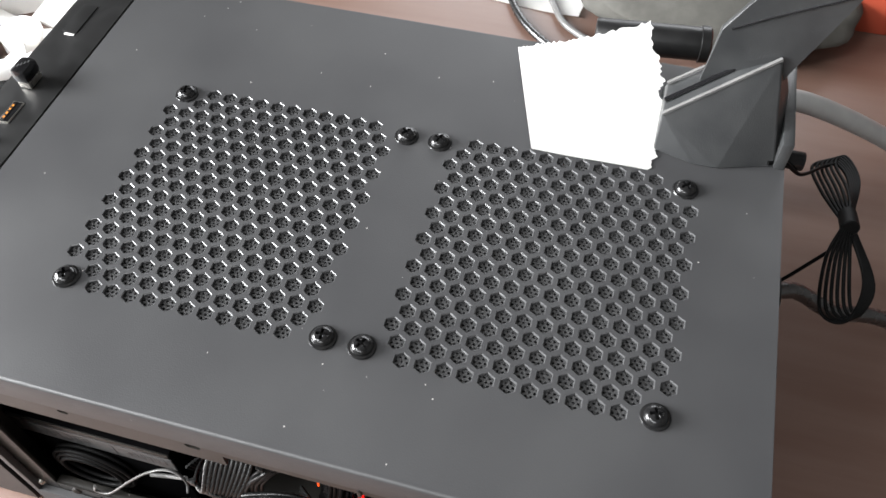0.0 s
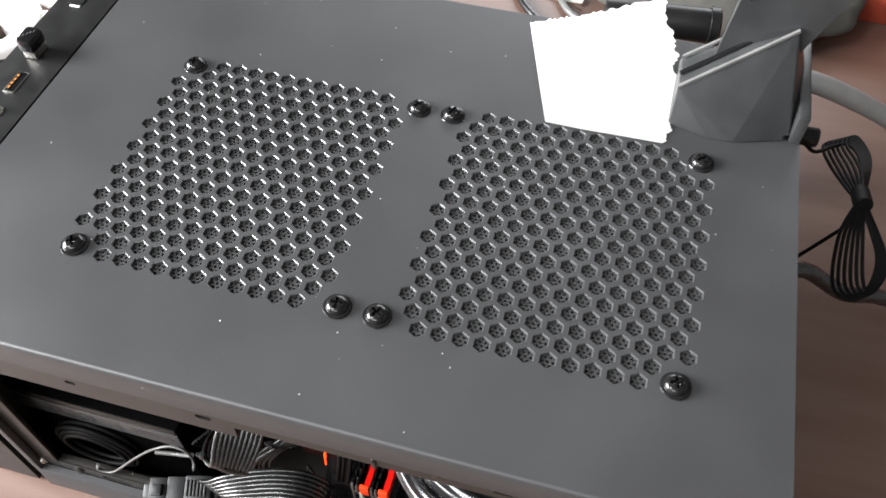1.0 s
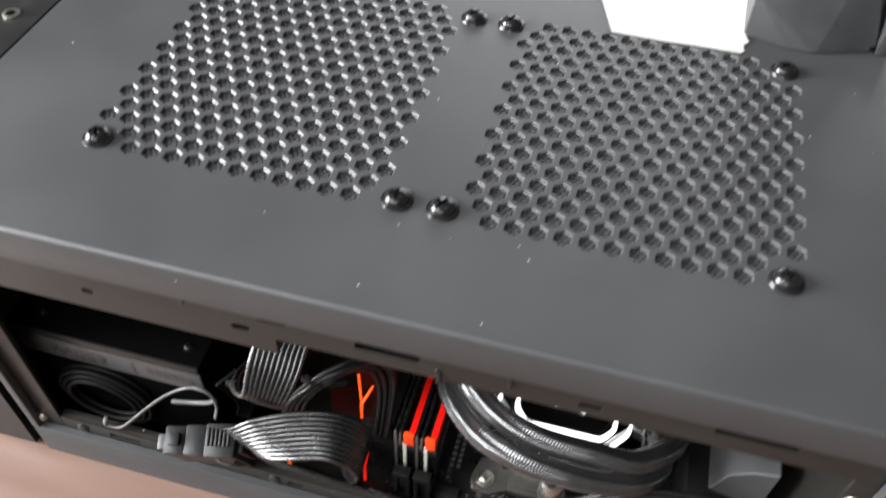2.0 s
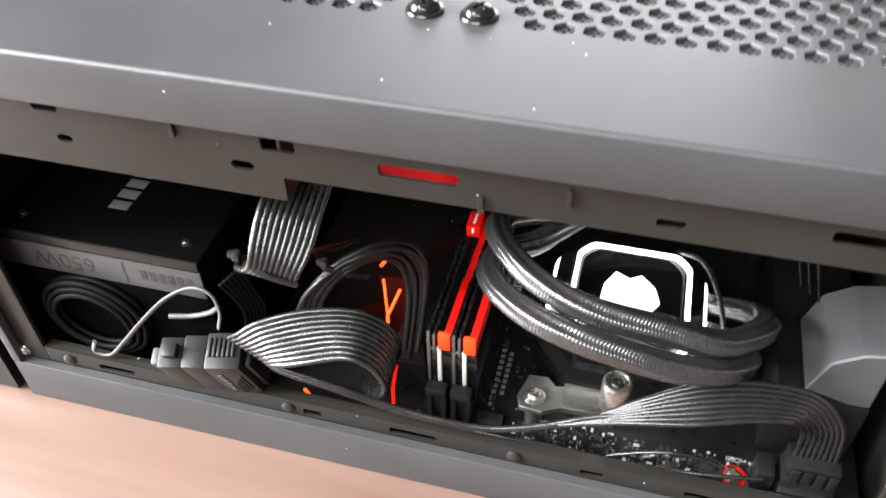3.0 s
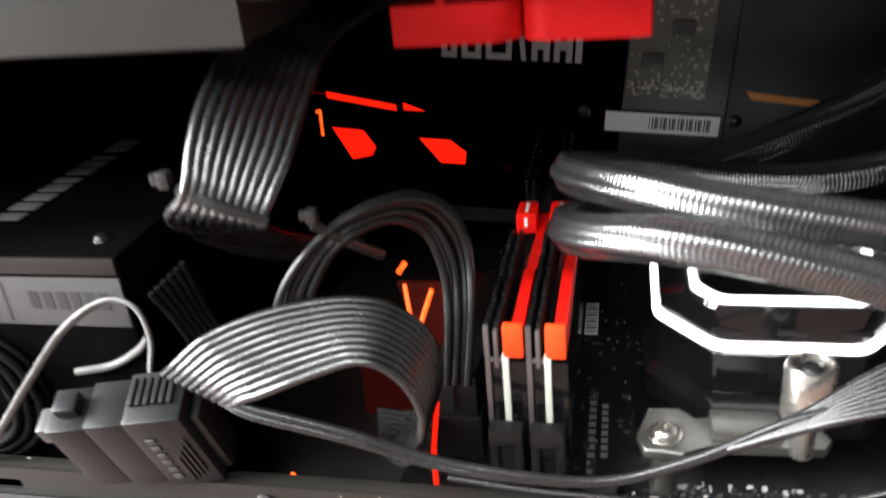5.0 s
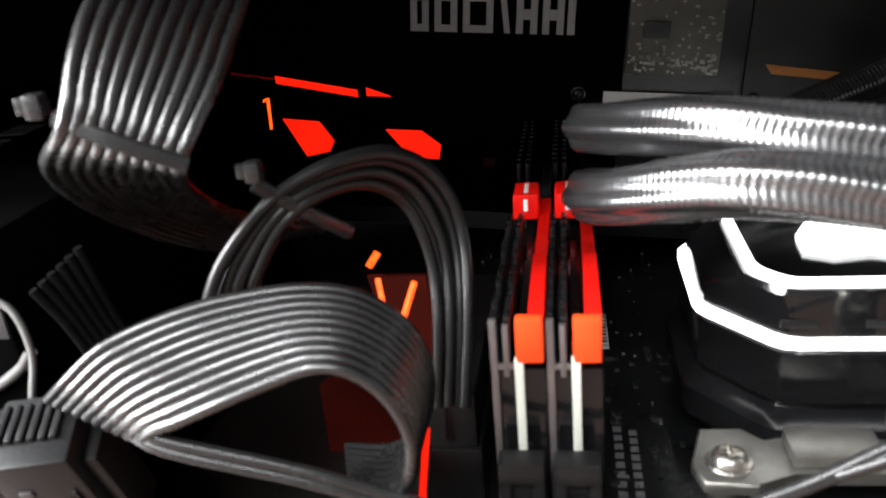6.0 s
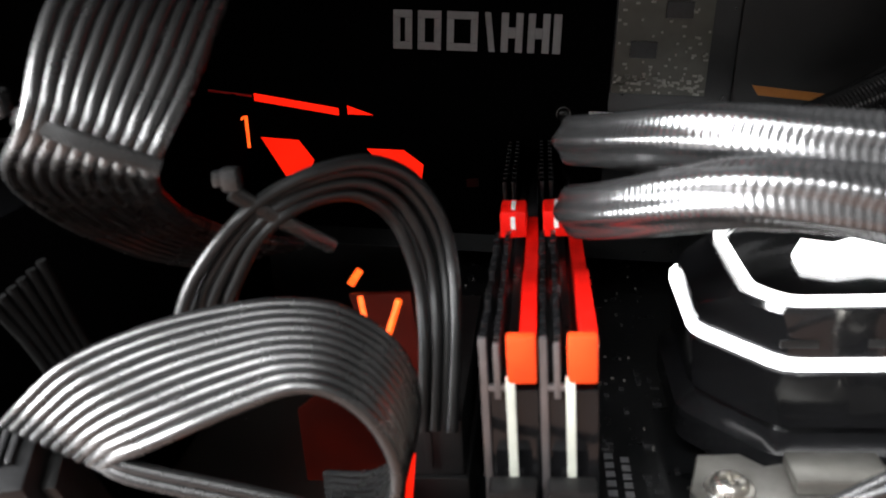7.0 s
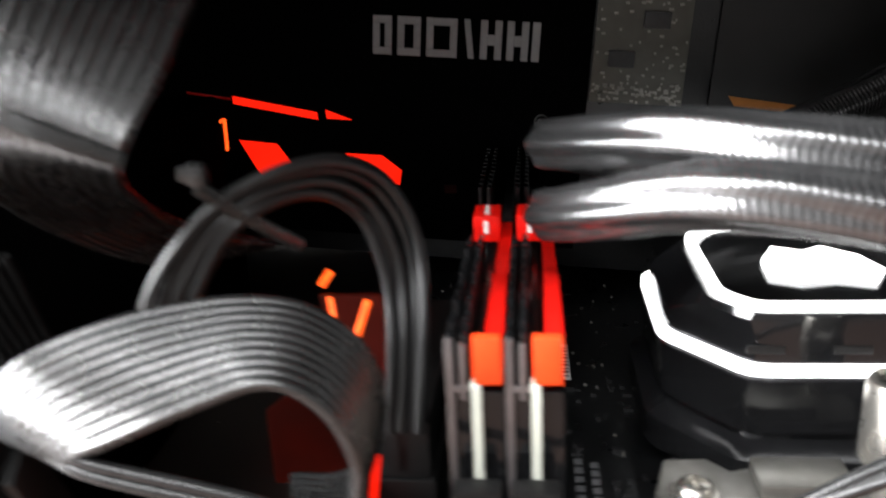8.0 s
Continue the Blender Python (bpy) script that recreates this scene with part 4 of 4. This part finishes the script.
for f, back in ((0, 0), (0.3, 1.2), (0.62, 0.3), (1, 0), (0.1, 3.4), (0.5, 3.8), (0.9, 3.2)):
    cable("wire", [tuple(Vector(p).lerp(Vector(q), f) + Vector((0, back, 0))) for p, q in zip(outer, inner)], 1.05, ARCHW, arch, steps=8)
tie(arch, (-35.2, -28.2, -77.4), (-24.8, -17.6, -89.6), (-35, -28, -75.6), 1.2)
inline = thing("inline_plug", "black moulded in-line cable plug with ribbed grip", "plug")
im = Matrix.Translation(V(-71.5, -42.0, -120.5)) @ pose(0, 0, 0, 18, 0, 14) @ Matrix(((0.76, 0, -0.15, -0.0045), (0, 1, 0, 0), (0, 0, 1, 0), (0, 0, 0, 1)))


def ibox(*a, bevel=0.5):
    return box(bmesh.new(), *a, bevel=bevel, m=im)


part("plug_shell", ibox(-19, -8.5, -5, 6, -11, 10.5, bevel=0.7), PLUGM, inline)
part("plug_shell", ibox(-8.1, 2.5, -5.4, 6.4, -11.5, 11.2, bevel=0.7), PLUGM, inline)
part("plug_shell", ibox(2.9, 18.5, -6.2, 7, -12, 12.2, bevel=0.9), PLUGM, inline)
part("strain_relief", ibox(18.8, 21.6, -4, 5, -10, 9, bevel=0.8), DARK, inline)
for k in range(6):
    part("grip_rib", ibox(4.2 + k * 2.1, 5.4 + k * 2.1, -2, 5, 12.2, 13.1, bevel=0.25), PLUGM, inline)
for k in range(4):
    part("grip_rib", ibox(11 + k * 1.6, 11.7 + k * 1.6, -6.9, -6.2, -10 + k * 1.2, -1 + k * 2.2, bevel=0.15), PLUGM, inline)
for k in range(6):
    part("moulded_bar", ibox(6.2, 8.6, -6.6, -6.2, -8.5 + k * 2.7, -7.0 + k * 2.7, bevel=0.1), LABEL, inline)
part("plug_clip", ibox(-23.5, -19.2, -3, 3, 4, 8.5, bevel=0.6), LABEL, inline)
part("plug_clip", ibox(-21, -19.1, -3, 3, -8, 3.5, bevel=0.5), PLUGM, inline)
part("plug_clip", ibox(-16, -10, -2, 3, 10.6, 13.4, bevel=0.6), PLUGM, inline)
lead = thing("front_panel_lead", "pair of thin grey leads running along the lower rail", "cable")
for k in (0, 1):
    cable("lead_wire", [(-53, -45.5, -107.5 - 1.5 * k), (-46.5, -47, -109 - 1.8 * k), (-28, -45.8, -114.5 - 1.8 * k), (-11, -44, -121.5 - 1.5 * k), (5.5, -43, -125 - 0.9 * k), (23, -41, -126.6 - 0.5 * k), (39.5, -40, -120.6 - 0.5 * k), (54, -39, -112.5 - k), (67, -38, -107.5 - k)], 0.95 + 0.1 * k, TIE, lead, steps=8)
cable("lead_wire", [(-10, -39, -130.5), (8, -39.5, -132), (26, -39, -133), (44, -37, -135.5), (58, -36, -138)], 0.8, TIE, lead)
eps = thing("cpu_power_cable", "black flat processor power cable bending into its plug", "cable", "flat cables")
ribbon(eps, [(45, -39.7, -118), (57, -39, -112), (69, -37.5, -106), (85, -34.5, -101), (102, -30, -100), (116, -27, -103), (124.5, -26, -112), (126.5, -26, -127)], [(0.02, 0.06, 0.03), (0.04, 0.2, 0.12), (0.06, 0.5, 0.32), (0.05, 0.8, 0.55), (0.2, 0.8, 0.5), (0.6, 0.7, 0.3), (1, 0.3, 0), (1, 0, 0)], 8, 1.75, 0.95, WIRE)
curl = thing("curled_cable", "thin grey flat cable curling in front of the supply", "cable")
cable("curl_wire", [(-126, -41, -125), (-127.5, -41.5, -130.5), (-121, -41, -131), (-113, -40, -122), (-104, -38, -111), (-93, -36, -99), (-83, -34, -93), (-76, -34, -94), (-73.5, -35, -101), (-75, -36, -109)], 1.1, GREYW, curl, steps=10, flat=0.55)
cable("curl_wire", [(-97, -32, -113), (-88, -31, -111.5), (-80, -31.5, -107), (-76, -32, -103)], 1.0, GREYW, curl, steps=8)
for k in range(6):
    cable("curl_wire", [(-74 + k * 1.2, -30 + k, -93 + k), (-71 + k, -28 + k, -101), (-69 + k, -27 + k, -110), (-72 + k, -26, -122)], 0.8, DULLWIRE, curl, steps=6)
# the shadow on the coil is put into its near-black, sheenless colour
coil = thing("coiled_cable", "coil of spare black cable before the supply", "cable")
for k in range(6):
    r = 13.5 + (k % 3) * 2.2
    cable("coil_turn", [(-128 + r * math.cos(a) * 1.15, -36 + 0.9 * k, -120 + r * math.sin(a)) for a in [2 * math.pi * i / 12 for i in range(13)]], 1.1, DULLWIRE, coil, steps=5)
wirea = thing("fan_lead", "thin black fan leads lying over the board", "cable")
cable("lead_wire", [(62, -35, -137), (72, -34, -133), (82, -33.5, -130), (90, -32, -132), (100, -31, -136)], 0.7, WIRE, wirea)
cable("lead_wire", [(58, -36.5, -138.5), (75, -36, -137.5), (95, -35.5, -135), (112, -33, -134.8)], 0.7, WIRE, wirea)

# ---- things on and round the case ----
def torn_paper():
    sheet = thing("torn_paper", "torn piece of white paper lying on the case's top", "paper")
    near = [(46.5, 111.4, 0.5), (63, 111.2, 0.4), (79, 111.6, 0.4), (95.5, 111.8, 0.6)]
    far = [(27.3, 172.9, 2.0), (43, 171.5, 9.0), (60, 172.5, 15.4), (85.7, 180, 23.0)]
    a, b = spline(near, 18), spline(far, 18)
    rows = 70
    bm = bmesh.new()
    grid = []
    r = random.Random(11)
    for j in range(rows + 1):
        v = j / rows
        row = []
        for i in range(len(a)):
            u = i / (len(a) - 1)
            q = a[i].lerp(b[i], v)
            q.z = 0.45 + (q.z - 0.45) * v ** 1.6
            q.x += (9.0 * math.sin(math.pi * v) * (1 - v * 0.3)) * u ** 3
            if i == len(a) - 1:
                q.x += r.uniform(-0.9, 0.9) + 1.1 * math.sin(v * 19) + 0.7 * math.sin(v * 47 + 1)
            if j == rows:
                q.y += r.uniform(-1.2, 1.2)
            row.append(bm.verts.new(q * MM))
        grid.append(row)
    for p, q in zip(grid, grid[1:]):
        for i in range(len(p) - 1):
            bm.faces.new((p[i], p[i + 1], q[i + 1], q[i]))
    bmesh.ops.solidify(bm, geom=bm.faces[:], thickness=0.00018)
    part("paper_sheet", bm, WHITE, sheet, "", 60)


torn_paper()

stand = thing("antenna_stand", "angular charcoal plastic antenna stand on the case's top", "antenna")
bm = bmesh.new()
for p in ((97, 124.5, 0.1), (114, 119.8, 0.1), (124, 120, 0.1), (147, 127.5, 0.1), (150, 136, 0.1), (149, 150, 0.1), (97, 165, 0.1), (97, 128, 17), (137, 142, 43), (140, 143, 32), (97, 148, 17), (138, 152, 42), (147, 155, 18)):
    bm.verts.new(V(*p))
bmesh.ops.convex_hull(bm, input=bm.verts[:])
bmesh.ops.bevel(bm, geom=bm.edges[:], offset=0.0005, segments=1, affect="EDGES")
part("stand_body", bm, STAND, stand, "", 12)
part("stand_foot", B(146.5, 151.2, 126, 179, 0.1, 15, bevel=0.8), STAND, stand)
part("slot_rim", sweep(bmesh.new(), [Vector((97, 128.5, 17.4)), Vector((117, 135.5, 30.4)), Vector((137, 142.5, 43.5))], 1.0, 6), GREYW, stand)
part("slot_rim", sweep(bmesh.new(), [Vector((97, 136, 18.5)), Vector((117, 143, 31)), Vector((138, 150, 44.2))], 1.1, 6), GLOSS, stand)
part("slot_rim", sweep(bmesh.new(), [Vector((97, 146, 19)), Vector((117, 152, 32)), Vector((138, 157, 44))], 0.9, 6), GREYW, stand)
bm = prism(bmesh.new(), [(108, 14), (109.6, 30), (111.3, 52), (119.5, 66), (136, 92), (163.5, 96), (154.3, 70), (142, 36.7), (137, 20)], "y", 143.5, 146.2)
bmesh.ops.bevel(bm, geom=bm.edges[:], offset=0.0005, segments=1, affect="EDGES")
part("antenna_blade", bm, STAND, stand, "flat charcoal antenna blade", 12)
part("blade_groove", sweep(bmesh.new(), [Vector((115, 143.4, 53)), Vector((128, 143.4, 61)), Vector((156, 143.4, 76))], 0.5, 6), GLOSS, stand)

aw = thing("antenna_cable", "bundle of thin dark antenna wire tied in the middle", "cable")
cable("wire_run", [(144, 127, 2), (152, 132, -1), (165, 148, -22), (182, 178, -44), (190, 186, -48)], 0.9, DULLWIRE, aw)
for k in range(6):
    s = (k - 2.5)
    cable("wire_loop", [(190 + s * 0.6, 138 + s * 0.4, -35 + s * 0.5), (186 + s * 2.0, 160, -40 + s), (184 + s * 2.2, 181 + k, -48), (192 + s * 1.2, 189 + k * 0.6, -49 + s * 0.4), (196 + s, 172, -43), (191 + s * 0.5, 140, -35 - s * 0.6), (188 + s * 2, 120, -42), (191 + s * 2.6, 99 + k * 1.2, -54), (199 + s * 1.2, 97 + k, -55), (203 + s * 0.8, 114, -47), (191.5 + s * 0.4, 136, -36)], 0.85, DULLWIRE, aw, steps=7)
part("cable_tie", lathe(bmesh.new(), [(3.6, -6), (4.2, -5.5), (4.2, 5.5), (3.6, 6)], 14, m=Matrix.Translation(V(190.5, 138, -35.5)) @ pose(0, 0, 0, 75, 0, 0)), DULLWIRE, aw)
cable("wire_run", [(185, 126, -45), (172, 122, -66), (163, 119, -76)], 0.9, DULLWIRE, aw)
for k in (0, 1):
    cable("wire_run", [(172, 121, -80), (176 + 3 * k, 108, -100), (178 + 4 * k, 92 - 5 * k, -118), (165, 72 - 4 * k, -135), (153, 62 - 3 * k, -140)], 0.8, DULLWIRE, aw)
pc = thing("mains_cable", "thick black cord plugged into the case's rear", "cable")
cable("cord_run", [(151, 112, -70), (166, 117, -73), (182, 126, -79), (205, 130, -95), (230, 141, -106), (290, 160, -140), (380, 190, -158)], 4.2, WIRE, pc, seg=12)
part("cord_plug", B(150.5, 171, 104, 122, -83, -63, bevel=3), DARK, pc)
gc = thing("grey_cord", "thick light grey round cord behind the case", "cable")
cable("cord_run", [(120, 195, -28), (145, 208, -33), (175, 221, -43), (225, 243, -76), (300, 279, -136), (400, 320, -156.5)], 5.6, LCORD, gc, seg=14)
sc = thing("rear_connector", "dark brass threaded connector on the case's rear", "connector")
part("connector_body", lathe(bmesh.new(), [(3.8, 0), (3.8, 3), (4.4, 3.4), (4.4, 12), (4.0, 12.6)], 12, m=Matrix.Translation(V(150.4, 146, -12)) @ pose(0, 0, 0, 0, 90, 0)), SCREW, sc)
rs = thing("rear_thumbscrew", "thumbscrew at the rear lower corner of the case", "screw")
part("screw_head", lathe(bmesh.new(), [(2, 0), (2, 4), (5, 4.2), (5, 9), (4.5, 9.6)], 20, m=Matrix.Translation(V(151, -30, -52)) @ pose(0, 0, 0, 0, 90, 0)), SCREW, rs)

# ---- on the table behind the case ----
def sheet_of_paper(x, y, w, h, turn):
    s = thing("paper_sheet", "white sheet of paper lying on the wooden table", "paper", "papers on the table", at=(x, y, TABLE))
    s.rotation_euler = (0, 0, radians(turn))
    bm = bmesh.new()
    rows = []
    for j in range(9):
        rows.append([bm.verts.new(V(w * (i / 8 - 0.5), h * (j / 8 - 0.5), 0.4 + 3.0 * (abs(i / 8 - 0.5) * 2) ** 3)) for i in range(9)])
    for p, q in zip(rows, rows[1:]):
        for i in range(8):
            bm.faces.new((p[i], p[i + 1], q[i + 1], q[i]))
    bmesh.ops.solidify(bm, geom=bm.faces[:], thickness=0.0002)
    part("leaf", bm, WHITE, s, "", 60)


sheet_of_paper(-185, 500, 240, 190, 14)
sheet_of_paper(-10, 520, 110, 200, -6)
bc = thing("headphone_cord", "thin black cord lying behind the case on the table", "cable")
cable("cord_run", [(-70, 560, TABLE + 3.2), (-30, 440, TABLE + 3.2), (5, 385, TABLE + 3.2), (60, 355, TABLE + 3.2), (140, 345, TABLE + 3.2)], 3, WIRE, bc)
cable("cord_run", [(-40, 560, TABLE + 3.2), (10, 430, TABLE + 3.2), (40, 392, TABLE + 3.2), (100, 372, TABLE + 3.2)], 2.6, GREYW, bc)
pouch = thing("cloth_pouch", "dark grey cloth pouch lying on the table", "pouch", at=(135, 440, TABLE))
bm = bmesh.new()
bmesh.ops.create_icosphere(bm, subdivisions=4, radius=1.0)
for v in bm.verts:
    n = noise.noise(v.co * 2.2) * 0.12
    v.co = Vector((v.co.x * 0.105 * (1 + n), v.co.y * 0.062 * (1 + n), max(-0.9, v.co.z) * 0.024 * (1 + n) + 0.0216))
part("pouch_body", bm, CLOTH, pouch)
tube = thing("black_tube", "black plastic tube lying behind the case", "tube")
part("tube_body", lathe(bmesh.new(), [(8.6, 0), (9.4, 1.5), (9.4, 58), (10.2, 58.4), (10.2, 63), (9.0, 64), (7.5, 64.2)], 28, m=Matrix.Translation(V(58, 254, -47)) @ pose(0, 0, 0, 0, 90, 6)), DARK, tube)
part("tube_foot", B(70, 92, 245, 263, TABLE, -55, bevel=2), DARK, tube)
bx = thing("lacquer_box", "flat red lacquered wooden box on the table", "box")
part("box_body", B(215, 560, 455, 650, TABLE, TABLE + 34, bevel=3), REDWOOD, bx)
part("box_lid", B(213, 562, 453, 652, TABLE + 34.2, TABLE + 42, bevel=2), REDWOOD, bx)
for k in range(6):
    part("printed_bar", B(262 + k * 6, 266 + k * 6, 452.6, 453.0, TABLE + 36.5, TABLE + 39, bevel=0), LABEL, bx)

fanw = thing("white_fan_ring", "white round plastic fan housing lying on the table", "fan", at=(-372, 268, TABLE))
ringbm = bmesh.new()
sec = [(52, 0), (66, 0), (68, 4), (68, 34), (65, 38), (54, 38), (51, 34)]
rings = []
for i in range(48):
    a = 2 * math.pi * i / 48
    rings.append([ringbm.verts.new(V(r * math.cos(a), r * math.sin(a), z)) for r, z in sec])
for i in range(48):
    for k in range(len(sec)):
        ringbm.faces.new((rings[i][k], rings[(i + 1) % 48][k], rings[(i + 1) % 48][(k + 1) % len(sec)], rings[i][(k + 1) % len(sec)]))
part("housing", ringbm, WPLASTIC, fanw)
part("hub", lathe(bmesh.new(), [(15, 6), (16, 8), (16, 22), (13, 25)], 28), WPLASTIC, fanw, "white round hub")
for k in range(5):
    a = 72 * k + 20
    part("vane", box(bmesh.new(), 17, 53, -9, 9, 17, 19, bevel=0.6, m=pose(0, 0, 0, 24, 0, a)), WPLASTIC, fanw)
strap = thing("black_strap", "black strap lying beside the white fan housing", "strap")
cable("band", [(-420, 130, TABLE + 30), (-330, 182, TABLE + 42), (-285, 230, TABLE + 26), (-262, 300, TABLE + 4)], 9, WIRE, strap, seg=10, flat=0.35)
cable("band", [(-430, 160, TABLE + 22), (-340, 200, TABLE + 40), (-300, 250, TABLE + 20), (-290, 330, TABLE + 4)], 7, WPLASTIC, strap, seg=10, flat=0.4)
